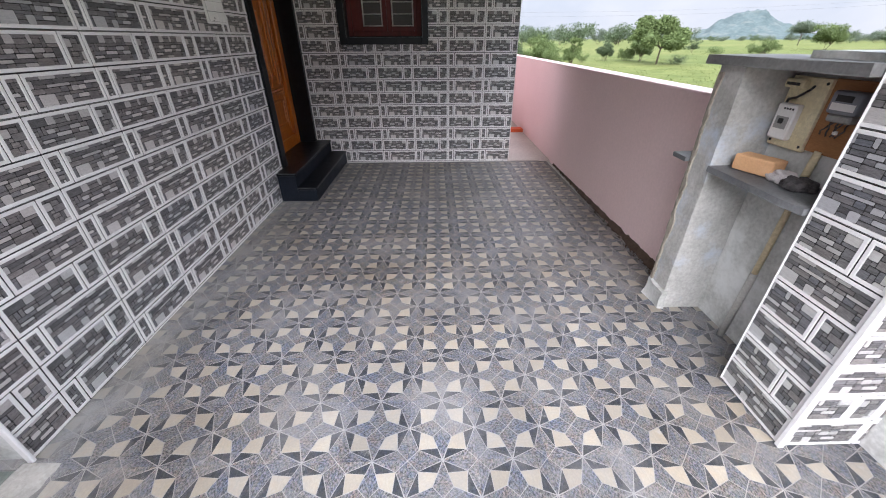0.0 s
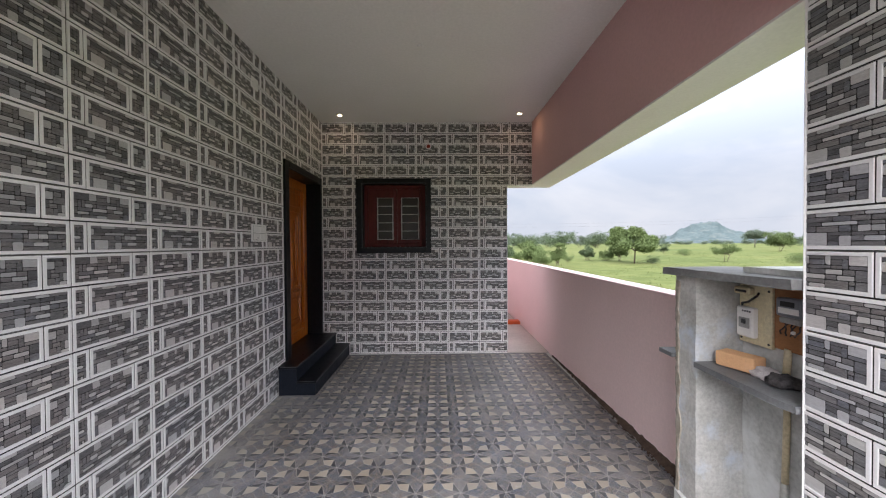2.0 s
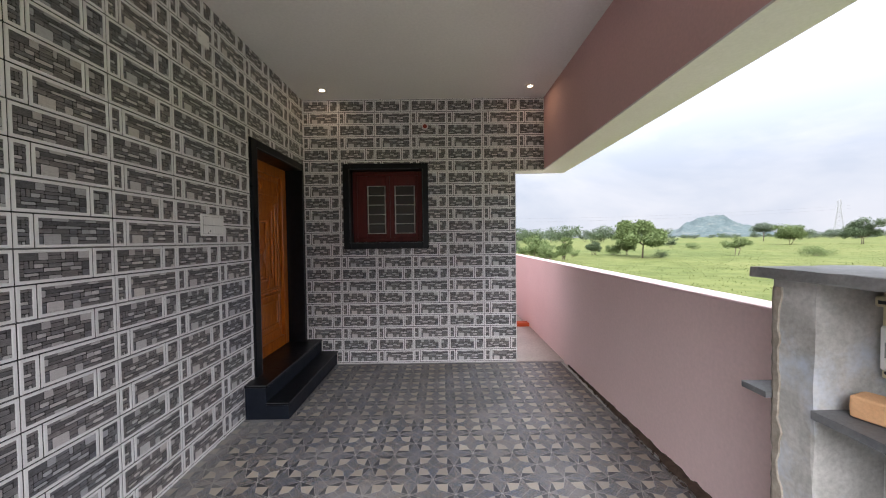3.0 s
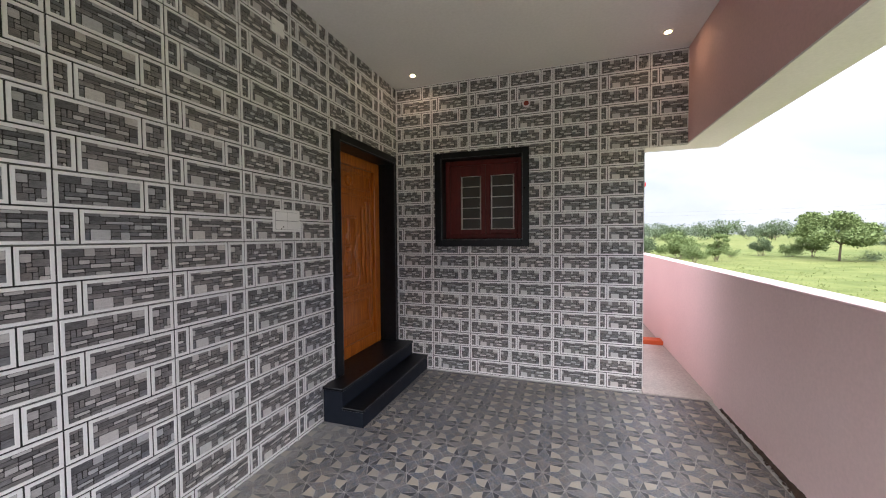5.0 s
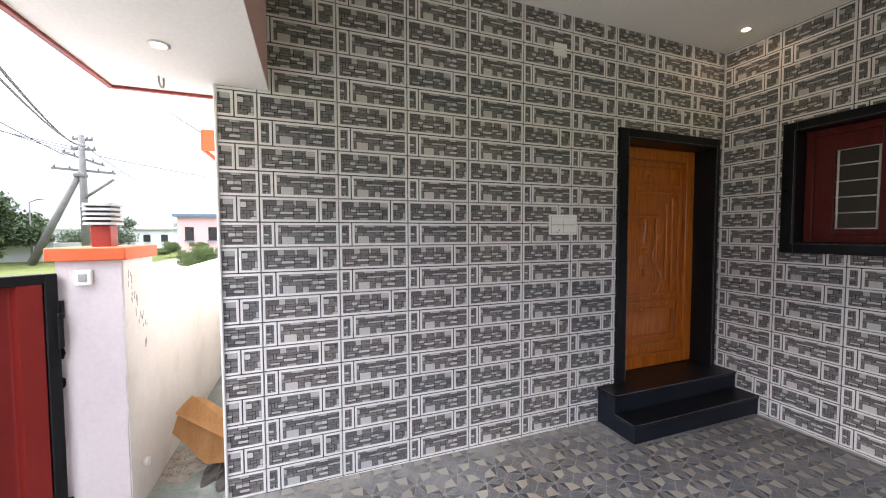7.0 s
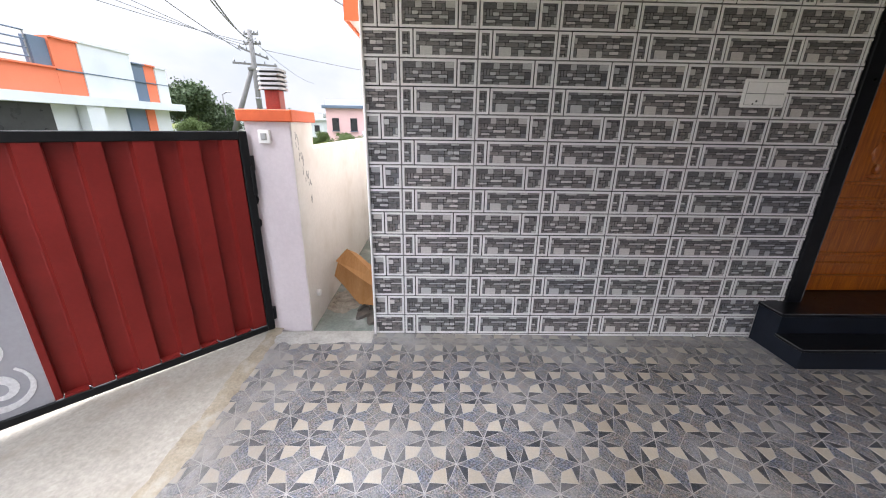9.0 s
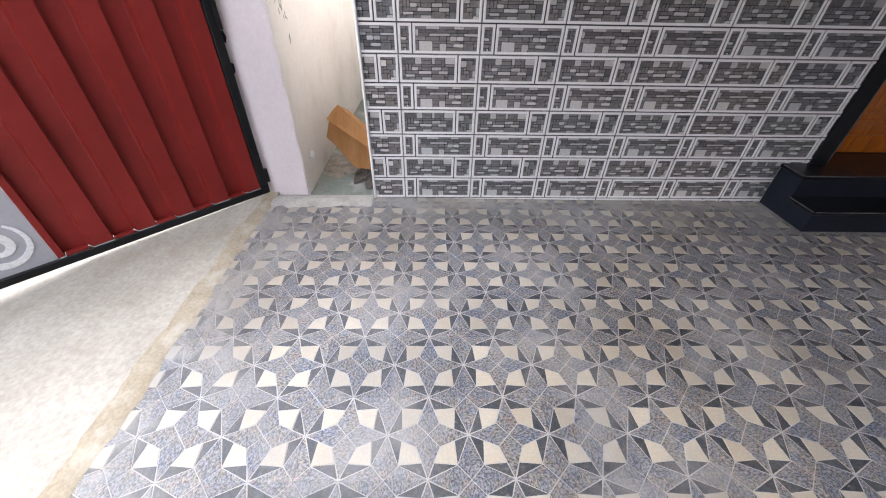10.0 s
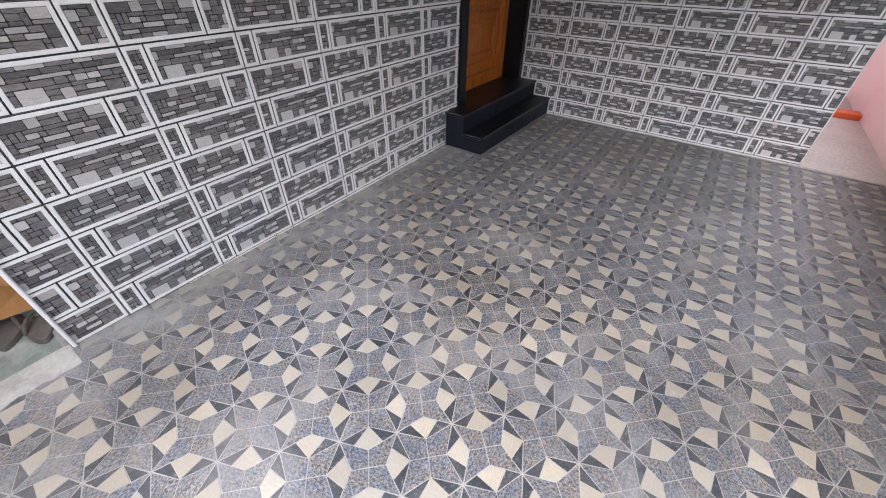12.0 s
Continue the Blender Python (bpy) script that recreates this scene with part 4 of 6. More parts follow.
def energy_meter():
    t = thing("energy_meter", "grey electricity meter on a brown ply board in the recess", "electricity meter")
    X = 3.265
    part("board", box(X - 0.02, X, -3.80, -3.565, 1.03, 1.315, bevel=0.002), M_PLY, t, "brown plywood board")
    part("case", box(X - 0.065, X - 0.02, -3.737, -3.617, 1.195, 1.280, bevel=0.01, segs=2), M_METER, t)
    part("display", box(X - 0.067, X - 0.0648, -3.707, -3.642, 1.242, 1.265), M_DARK, t, "dark display window")
    part("face_plate", box(X - 0.0665, X - 0.0648, -3.727, -3.632, 1.210, 1.236), M_PLASTIC, t)
    part("terminal_cover", box(X - 0.06, X - 0.02, -3.727, -3.627, 1.165, 1.194, bevel=0.006), M_PLASTIC_LINE, t)
    wires = bmesh.new()
    rnd = random.Random(6)
    for i in range(5):
        p = Vector((X - 0.04, -3.712 + i * 0.018, 1.166))
        for k in range(4):
            q = p + Vector((rnd.uniform(-0.012, 0.006), rnd.uniform(-0.012, 0.012), -0.014))
            add_cyl(wires, p, q, 0.003, n=6)
            p = q
    part("wiring", wires, M_RAG_DARK, t)
    part("seal", box(X - 0.055, X - 0.04, -3.692, -3.677, 1.120, 1.135, bevel=0.003), M_PLASTIC, t)
    return t


fuse_board()
energy_meter()


def conduits():
    t = thing("conduit_pipe", "cream and grey conduit pipe rising to the meter board", "conduit pipe")
    part("lower_pipe", cyl((3.235, -3.615, -0.01), (3.24, -3.628, 0.42), 0.017, n=14), M_PVC_GREY, t, "grey plastic lower length")
    part("upper_pipe", cyl((3.24, -3.628, 0.42), (3.245, -3.635, 0.872), 0.0135, n=14), M_PVC, t)
    part("stub_pipe", cyl((3.24, -3.63, 0.9025), (3.245, -3.635, 1.04), 0.015, n=14), M_PVC, t)
    return t


conduits()


def brick_on_shelf():
    t = thing("loose_brick", "orange brick lying on the stone shelf", "brick", (3.150, -3.482, 0.9035), 18)
    bm = box(-0.048, 0.048, -0.088, 0.088, 0, 0.074, bevel=0.008, segs=2)
    bmesh.ops.subdivide_edges(bm, edges=bm.edges[:], cuts=3, use_grid_fill=True)
    for v in bm.verts:
        v.co += noise.noise_vector(v.co * 30) * 0.002
    part("block", bm, M_BRICK, t)
    return t


def rag(name, label, loc, sx, sy, sz, mat, seed):
    bm = bmesh.new()
    bmesh.ops.create_icosphere(bm, subdivisions=4, radius=1)
    for v in bm.verts:
        d = v.co.normalized()
        k = 1 + 0.32 * noise.noise(d * 1.7 + Vector((seed, 0, 0))) + 0.2 * noise.noise(d * 4.5 + Vector((0, seed, 0)))
        v.co = Vector((d.x * k * sx, d.y * k * sy, max(0.0, d.z * k * sz + sz * 0.45)))
    ob = obj(name, bm, mat, smooth=True)
    ob.location = loc
    return tagged(ob, label, "rag")


brick_on_shelf()
rag("work_glove", "crumpled pale grey cloth glove on the stone shelf", (3.17, -3.605, 0.902), 0.045, 0.06, 0.034, M_RAG, 2.0)
rag("dark_rag", "crumpled dark rag on the stone shelf", (3.16, -3.70, 0.902), 0.06, 0.06, 0.032, M_RAG_DARK, 5.0)


# ---- gate side ----
def gate_pillar():
    t = thing("gate_pillar", "pale pink gate pillar with an orange cap and a louvred lamp", "gate pillar")
    part("shaft", rough_slab(-0.45, -0.05, -5.008, -4.735, -0.05, 1.442, 12, 0.003, 9), M_LILAC, t)
    part("side_coat", rough_slab(-0.446, -0.054, -4.7335, -4.7285, -0.04, 1.441, 12, 0.0012, 10), M_CREAM, t, "cream weathered coat on the passage side")
    part("cap", box(-0.47, -0.02, -5.04, -4.706, 1.443, 1.512, bevel=0.005), M_ORANGE, t, "orange painted cap")
    lx, ly = -0.235, -4.878
    part("lamp_stem", box(lx - 0.045, lx + 0.045, ly - 0.045, ly + 0.045, 1.512, 1.632, bevel=0.004), M_MAROON, t, "dark red lamp stem")
    for i in range(5):
        z = 1.634 + i * 0.0265
        r, k = 0.074, 0.03
        ring = [(lx + sx * (r - k) + k * math.cos(a), ly + sy * (r - k) + k * math.sin(a)) for sx, sy, a0 in ((1, 1, 0), (-1, 1, 90), (-1, -1, 180), (1, -1, 270)) for a in [radians(a0 + 22.5 * q) for q in range(5)]]
        part("louvre", add_prism(bmesh.new(), ring, z, z + 0.015, 0.0, 0.004), M_LOUVRE, t)
    part("lamp_core", box(lx - 0.055, lx + 0.055, ly - 0.055, ly + 0.055, 1.6325, 1.75), M_DARK, t, "dark inside between the louvres")
    bell = part("bell_box", box(-0.052, -0.026, -4.925, -4.855, 1.315, 1.395, bevel=0.004), M_PLASTIC, t, "white bell push")
    part("bell_button", box(-0.027, -0.02, -4.908, -4.872, 1.335, 1.375, bevel=0.003), M_PLASTIC_LINE, bell)
    # peeled streaks on the side that faces the porch
    rnd = random.Random(12)
    pk = bmesh.new()
    for i in range(26):
        u = rnd.random()
        x = -0.12 - 0.2 * u + rnd.uniform(-0.03, 0.03)
        z = 1.34 - 0.38 * u + rnd.uniform(-0.06, 0.06)
        h = rnd.uniform(0.012, 0.05)
        add_box(pk, x, x + rnd.uniform(0.003, 0.007), -4.7285, -4.7265, z - h, z)
    part("paint_flakes", pk, M_PLASTIC_LINE, t, "grey peeled streaks")
    # black enamel slopped over the pillar's edge from the gate post
    for z0 in (0.79, 0.96, 1.08, 1.13, 1.22):
        y, z, r = -5.003 + rnd.uniform(-0.004, 0.008), z0 + rnd.uniform(-0.02, 0.02), rnd.uniform(0.010, 0.02)
        out = [(r * rnd.uniform(0.5, 1.2) * math.cos(a), 1.7 * r * rnd.uniform(0.6, 1.3) * math.sin(a)) for a in [2 * math.pi * k / 9 for k in range(9)]]
        blot = add_prism(bmesh.new(), out, 0.0, 0.004, 0.0, 0.001)
        blot.transform(Matrix.Translation((-0.0485, y, z)) @ Matrix(((0, 0, 1, 0), (1, 0, 0, 0), (0, 1, 0, 0), (0, 0, 0, 1))))
        part("paint_blot", blot, M_BLACK_PAINT, t, "slopped black enamel")
    part("drain_cap", cyl((-0.22, -4.73, 0.22), (-0.22, -4.705, 0.22), 0.025, n=16), M_PLASTIC, t)
    return t


def gate():
    t = thing("metal_gate", "open red corrugated steel gate in black frame with grey panel", "gate", (-0.03, -5.0, 0.0), math.degrees(math.atan2(-0.9, 0.93)))
    L, H0, H1 = 2.35, 0.03, 1.385
    R = 1.105
    # local: x along the gate, its inner face towards +y
    for nm, b in (("frame_post", (0.0, 0.05, H0, H1)), ("frame_post", (L - 0.05, L, H0, H1)), ("frame_rail", (0.05, L - 0.05, H0, H0 + 0.045)), ("frame_rail", (0.05, L - 0.05, H1 - 0.05, H1))):
        part(nm, box(b[0], b[1], -0.025, 0.025, b[2], b[3], bevel=0.004), M_BLACK_PAINT, t, "black steel tube")
    # troughed sheet: broad ribs with sloping sides
    bm = bmesh.new()
    prof, w = [], 0.2045
    for i in range(5):
        a = 0.05 + i * w
        prof += [(a, -0.026), (a + w * 0.012, 0.014), (a + w * 0.035, 0.019), (a + w * 0.45, 0.020), (a + w * 0.52, -0.016), (a + w * 0.56, -0.019)]
    prof += [(0.05 + 5 * w, -0.026), (0.055 + 5 * w, 0.016), (R, 0.018)]
    lo = [bm.verts.new((p, q, H0 + 0.05)) for p, q in prof]
    hi = [bm.verts.new((p, q, H1 - 0.05)) for p, q in prof]
    for i in range(len(prof) - 1):
        bm.faces.new((lo[i], lo[i + 1], hi[i + 1], hi[i]))
    part("corrugated_sheet", bm, M_RED_GATE, t, "dark red troughed sheet")
    for i in range(5):
        a = 0.05 + i * w
        part("trough_sill", box(a + w * 0.54, a + w * 0.99, -0.018, 0.018, H0 + 0.046, H0 + 0.06), M_RED_GATE, t)
    part("plain_panel", box(R + 0.002, L - 0.05, -0.008, 0.012, H0 + 0.045, H1 - 0.05), M_GREY_GATE, t, "plain grey panel")
    # white scrollwork on the grey panel
    for cx, cz, r0, turns, s in ((1.26, 0.22, 0.12, 1.6, 1), (1.27, 0.43, 0.10, 1.4, -1), (1.55, 0.3, 0.15, 1.8, 1)):
        sc = bmesh.new()
        pts = []
        for k in range(34):
            u = k / 33
            a = s * u * turns * 2 * math.pi + 2.2
            r = r0 * (1 - 0.82 * u)
            pts.append(Vector((cx + r * math.cos(a), 0.016, cz + r * math.sin(a))))
        prev = None
        for k, p in enumerate(pts):
            d = (pts[min(k + 1, 33)] - pts[max(k - 1, 0)]).normalized()
            nrm = Vector((-d.z, 0, d.x)) * (0.004 + 0.016 * math.sin(math.pi * (k + 1) / 35))
            pair = (sc.verts.new(p - nrm), sc.verts.new(p + nrm))
            if prev:
                sc.faces.new((prev[0], pair[0], pair[1], prev[1]))
            prev = pair
        ex = bmesh.ops.extrude_face_region(sc, geom=sc.faces[:])
        for v in ex["geom"]:
            if isinstance(v, bmesh.types.BMVert):
                v.co.y -= 0.006
        part("scrollwork", sc, M_GATE_WHITE, t, "white scroll ornament")
    for z in (0.1, 1.15):
        part("hinge", cyl((-0.012, 0, z), (-0.012, 0, z + 0.09), 0.016, n=12), M_BLACK_PAINT, t)
    part("latch_chain", box(-0.01, 0.012, 0.025, 0.04, 1.0, 1.18, bevel=0.004), M_BLACK_PAINT, t)
    return t


gate_pillar()
gate()


def cardboard():
    t = thing("cardboard_box", "folded brown cardboard sheet leaning in the passage", "cardboard", (-0.42, -4.53, -0.012))

    def sheet(name, pts, th=0.006):
        bm = bmesh.new()
        vs = [bm.verts.new(p) for p in pts]
        bm.faces.new(vs)
        bmesh.ops.triangulate(bm, faces=bm.faces[:])
        bmesh.ops.subdivide_edges(bm, edges=bm.edges[:], cuts=4, use_grid_fill=True)
        for v in bm.verts:
            v.co += noise.noise_vector(v.co * 5) * 0.010
        ob = part(name, bm, M_CARD, t)
        so = ob.modifiers.new("thick", 'SOLIDIFY')
        so.thickness = th
        return ob
    sheet("panel", [(-0.025, -0.085, 0.415), (-0.01, -0.125, 0.28), (0.05, 0.08, 0.06), (0.11, 0.29, 0.05), (0.05, 0.31, 0.185)])
    sheet("band", [(0.03, -0.09, 0.42), (-0.005, -0.005, 0.51), (0.06, 0.29, 0.26), (0.125, 0.31, 0.165)])
    sheet("top_flap", [(0.0, 0.0, 0.505), (-0.16, 0.03, 0.43), (-0.12, 0.30, 0.20), (0.05, 0.29, 0.25)])
    sheet("back_panel", [(-0.02, -0.10, 0.29), (-0.17, 0.0, 0.42), (-0.20, 0.22, 0.02), (0.0, 0.10, 0.01)])
    return t


def slipper(x, y, rz):
    t = thing("slipper", "worn grey-brown rubber slipper on the passage floor", "slipper", (x, y, -0.012), rz, "pair of slippers")
    bm = bmesh.new()
    n = 24
    out = [((0.045 + 0.008 * math.cos(2 * a)) * math.cos(a), 0.125 * math.sin(a)) for a in [2 * math.pi * i / n for i in range(n)]]
    add_prism(bm, out, 0.0, 0.022, 0, 0.006)
    part("sole", bm, M_SLIPPER, t)
    for s in (-1, 1):
        st = bmesh.new()
        pts = [Vector((0, 0.075, 0.022)), Vector((s * 0.02, 0.045, 0.05)), Vector((s * 0.04, 0.0, 0.042)), Vector((s * 0.047, -0.03, 0.018))]
        for a, b in zip(pts, pts[1:]):
            add_cyl(st, a, b, 0.008, n=8)
        part("strap", st, M_SLIPPER, t)
    return t




def passage_dirt_shade():
    """Brown patch under the cardboard: some dirt, and the shadow there put into colour."""
    bm = bmesh.new()
    rnd = random.Random(31)
    rim = []
    for k in range(40):
        a = 2 * math.pi * k / 40
        r = 1 + 0.3 * noise.noise((math.cos(a) * 2, math.sin(a) * 2, 4)) + 0.12 * noise.noise((math.cos(a) * 7, math.sin(a) * 7, 1))
        rim.append((-0.56 + 0.24 * r * math.cos(a), min(-4.60 + 0.15 * r * math.sin(a), -4.46)))
    add_prism(bm, [(x, max(y, -4.731)) for x, y in rim], -0.0125, -0.0085, 0.0, 0.012)
    for k in range(60):
        r = rnd.uniform(0.003, 0.008)
        bmesh.ops.create_icosphere(bm, subdivisions=1, radius=r, matrix=pose(rnd.uniform(-0.75, -0.38), rnd.uniform(-4.72, -4.5), -0.0085 + r * 0.4))
    return tagged(obj("dirt_shadow_patch", bm, M_BROKEN), "brown patch of dirt and painted cardboard shadow on the passage floor", "dirt", "", "stuff")


passage_dirt_shade()
cardboard()
slipper(-0.33, -4.40, 70)
slipper(-0.25, -4.315, 84)


def sunshade():
    t = thing("sunshade", "orange edged concrete sunshade on the front wall", "sunshade")
    part("slab", box(-3.2, -1.60, -4.68, WALL_END + 0.01, 2.385, 2.445), M_CREAM, t)
    part("edge_band", box(-3.22, -1.58, -4.70, -4.681, 2.355, 2.545), M_ORANGE, t, "orange front band")
    part("end_band", box(-1.599, -1.57, -4.68, WALL_END + 0.01, 2.355, 2.545), M_ORANGE, t, "orange end band")
    return t


sunshade()
slab("wall_house_side", [(2.50, 2.652, 0.225, 8.85, -0.4, CEIL + 0.35)], M_CREAM, "cream side wall of the house along the passage")


def side_sunshade():
    """A thin slab that tapers outwards over a window of the side passage."""
    t = thing("sunshade", "red edged concrete sunshade on the passage wall", "sunshade")
    bm = bmesh.new()
    add_prism(bm, [(2.6525, 2.21), (3.085, 2.262), (3.085, 2.318), (2.6525, 2.335)], 2.262, 3.7)
    for v in bm.verts:
        v.co = Vector((v.co.x, v.co.z, v.co.y))
    bmesh.ops.recalc_face_normals(bm, faces=bm.faces)
    part("slab", bm, M_CREAM, t)
    part("end_band", box(2.6525, 3.10, 2.245, 2.2615, 2.262, 2.322), M_SHADE_RED, t, "red end band")
    part("edge_band", box(3.0855, 3.10, 2.262, 3.7, 2.262, 2.322), M_SHADE_RED, t, "red front band")
    return t


side_sunshade()

# ---- outside ----
GROUND = -0.72


def ground():
    bm = bmesh.new()
    n = 60
    grid = []
    for i in range(n + 1):
        row = []
        for j in range(n + 1):
            u, v = (i / n * 2 - 1), (j / n * 2 - 1)
            x, y = math.copysign(abs(u) ** 3, u) * 2500, math.copysign(abs(v) ** 3, v) * 2500
            far = min(1.0, max(0.0, (math.hypot(x, y) - 18) / 60))
            row.append(bm.verts.new((x, y, GROUND + far * 0.35 * noise.noise((x * 0.02, y * 0.02, 0)))))
        grid.append(row)
    for i in range(n):
        for j in range(n):
            bm.faces.new((grid[i][j], grid[i + 1][j], grid[i + 1][j + 1], grid[i][j + 1])).smooth = True
    return structure("ground", bm, M_FIELD, "green scrub field with dry patches")


ground()
slab("road", [(-60, 12, -13.5, -8.8, GROUND - 0.2, -0.34)], M_ROAD, "dusty village street")
slab("ground_plinth", [(-8.0, 3.3, -9.0, 9.0, GROUND - 0.3, -0.125)], M_CEMENT, "raised plinth of the plot")


def leaf_mesh(name, centres, spread, size, seed, mat, parent, flat=0.5, smooth=False):
    rng = np.random.default_rng(seed)
    n = len(centres)
    c = centres + rng.normal(0, 1, (n, 3)) * spread
    a = rng.normal(0, 1, (n, 3))
    a /= np.linalg.norm(a, axis=1)[:, None]
    b = np.cross(a, rng.normal(0, 1, (n, 3)))
    b /= np.linalg.norm(b, axis=1)[:, None]
    s = size * rng.uniform(0.6, 1.5, (n, 1))
    v = np.stack([c - a * s, c + b * s * flat, c + a * s, c - b * s * flat], 1).reshape(-1, 3)
    f = np.arange(n * 4).reshape(-1, 4)
    me = bpy.data.meshes.new(name)
    me.from_pydata(v.tolist(), [], f.tolist())
    me.materials.append(mat)
    ob = new(name, me)
    ob.parent = parent
    return ob


def tree(name, label, category, x, y, z, height, width, seed, leaves=900, mat=None, trunk=0.3, stems=1, flat_top=0.0, group="", leaf=0.05):
    t = thing(name, label, category, (x, y, z), 0, group)
    rnd = random.Random(seed)
    bm = bmesh.new()
    clumps = []
    for s in range(stems):
        ang0 = rnd.uniform(0, 6.28)
        base = Vector((math.cos(ang0), math.sin(ang0), 0)) * (0.05 * width * (stems > 1))
        top = base + Vector((rnd.uniform(-0.1, 0.1) * width, rnd.uniform(-0.1, 0.1) * width, height * trunk + 0.02))
        r = 0.022 * height / (stems ** 0.5)
        add_cyl(bm, base - Vector((0, 0, 0.1)), top, r, r * 0.7, 8)
        for k in range(7 if stems == 1 else 4):
            a = k * 2.4 + rnd.uniform(-0.4, 0.4) + s
            d = rnd.uniform(0.25, 0.46) * width
            end = Vector((base.x + math.cos(a) * d, base.y + math.sin(a) * d, height * rnd.uniform(max(trunk + 0.12, 0.3), 0.86)))
            midp = (top + end) / 2 + Vector((0, 0, height * 0.05))
            add_cyl(bm, top, midp, r * 0.5, r * 0.33, 6)
            add_cyl(bm, midp, end, r * 0.33, r * 0.12, 6)
            clumps.append((end, rnd.uniform(0.14, 0.22) * width))
            clumps.append((midp + Vector((rnd.uniform(-1, 1), rnd.uniform(-1, 1), rnd.uniform(0.2, 1.2))) * 0.1 * height, rnd.uniform(0.13, 0.2) * width))
    clumps.append((Vector((0, 0, height * 0.82)), 0.22 * width))
    part("trunk", bm, M_BARK, t)
    rng = np.random.default_rng(seed + 99)
    per = int(leaves * 4.5) // len(clumps)
    pts = []
    for c, r in clumps:
        q = rng.normal(0, 1, (per, 3))
        q = q / np.linalg.norm(q, axis=1)[:, None] * rng.uniform(0.35, 1.0, (per, 1)) * r
        q[:, 2] *= 0.75
        pts.append(q + np.array(c))
    pts = np.concatenate(pts)
    pts[:, 2] = np.clip(pts[:, 2], height * 0.03, height)
    leaf_mesh("crown", pts, 0.02 * width, 0.42 * leaf * (height * width) ** 0.5, seed, mat or M_LEAF, t)
    return t


# places in the field are given by bearing (tangent to the right of +y) and range from the entrance
def field_at(tangent, depth):
    return 1.67 + tangent * depth, -5.04 + depth, GROUND


for tg, dp, h, w, sd, lv, mt, tk, st in (
        (0.548, 38, 4.0, 4.3, 3, 9000, M_LEAF, 0.34, 1), (0.505, 43, 2.6, 2.6, 31, 2200, M_LEAF, 0.2, 3),
        (0.335, 36, 2.6, 1.7, 5, 2400, M_LEAF, 0.05, 3), (0.415, 45, 2.1, 1.9, 6, 1600, M_LEAF_DARK, 0.05, 3),
        (0.47, 44, 1.5, 1.9, 7, 1200, M_LEAF, 0.05, 3), (0.255, 40, 2.6, 3.4, 8, 2200, M_LEAF, 0.1, 3), (0.29, 33, 1.7, 1.8, 81, 1200, M_LEAF, 0.06, 3),
        (0.805, 40, 2.3, 2.3, 9, 1100, M_LEAF, 0.35, 2), (0.63, 72, 2.2, 2.4, 10, 900, M_LEAF_DARK, 0.1, 2), (0.69, 60, 1.2, 2.6, 11, 700, M_LEAF, 0.05, 3),
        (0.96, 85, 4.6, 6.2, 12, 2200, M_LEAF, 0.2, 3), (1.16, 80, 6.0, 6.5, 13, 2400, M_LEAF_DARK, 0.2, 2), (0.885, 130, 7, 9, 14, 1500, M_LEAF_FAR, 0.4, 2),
        (1.02, 38, 1.0, 3.2, 15, 900, M_LEAF, 0.03, 3), (0.60, 38, 0.9, 1.8, 16, 600, M_LEAF_DARK, 0.03, 3), (0.36, 42, 1.1, 1.6, 17, 600, M_LEAF, 0.03, 3),
        (-0.02, 26, 2.9, 3.6, 18, 2600, M_LEAF, 0.08, 3), (0.07, 30, 2.5, 2.6, 19, 2000, M_LEAF, 0.08, 3), (0.17, 38, 2.4, 3.4, 20, 1800, M_LEAF_DARK, 0.06, 3)):
    px, py, pz = field_at(tg, dp)
    small = h < 2.7
    tree("bush" if small else "tree", ("low green thorn bush in the field" if small else "green spreading field tree with a bare trunk" if tk > 0.3 else "leafy green tree standing in the field"),
         "bush" if small else "tree", px, py, pz - 0.05, h, w, sd, lv, mt, tk, st, group="field bushes" if small else "field trees")

# the tree line at the field's end
rnd_line = random.Random(77)
for i in range(46):
    tg = -0.30 + i * 0.036 + rnd_line.uniform(-0.015, 0.015)
    dp = rnd_line.uniform(150, 210)
    if 0.60 < tg < 0.95:
        dp, hh = rnd_line.uniform(260, 330), rnd_line.uniform(3.0, 4.5)
    else:
        hh = rnd_line.uniform(4.6, 7.2) if tg < 0.6 else rnd_line.uniform(3.5, 5.5)
    px, py, pz = field_at(tg, dp)
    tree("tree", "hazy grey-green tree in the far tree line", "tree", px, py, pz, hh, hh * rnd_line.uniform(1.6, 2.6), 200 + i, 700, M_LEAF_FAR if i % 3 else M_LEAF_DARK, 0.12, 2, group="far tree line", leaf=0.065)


def grass_tufts():
    rng = np.random.default_rng(5)
    n = 2600
    tg, dp = rng.uniform(-0.35, 1.5, n), 11 + 80 * rng.random(n) ** 1.3
    pts = []
    for a, d in zip(tg, dp):
        x, y, z = field_at(a, d)
        k = 10
        s = rng.uniform(0.15, 0.5)
        q = rng.normal(0, 1, (k, 3)) * (s, s, 0.08) + (x, y, z + 0.12)
        pts.append(q)
    ob = leaf_mesh("grass_tufts", np.concatenate(pts), 0.02, 0.05, 3, M_GRASS, None, 0.3)
    return tagged(ob, "patchy tufts of grass and weeds over the field", "grass", "", "stuff")


grass_tufts()


RIDGE = ((-1.0, 0.0), (-0.82, 0.16), (-0.55, 0.40), (-0.38, 0.78), (-0.18, 0.95), (0.0, 1.0), (0.14, 0.97), (0.24, 0.78), (0.45, 0.56), (0.70, 0.27), (0.88, 0.15), (1.0, 0.0))


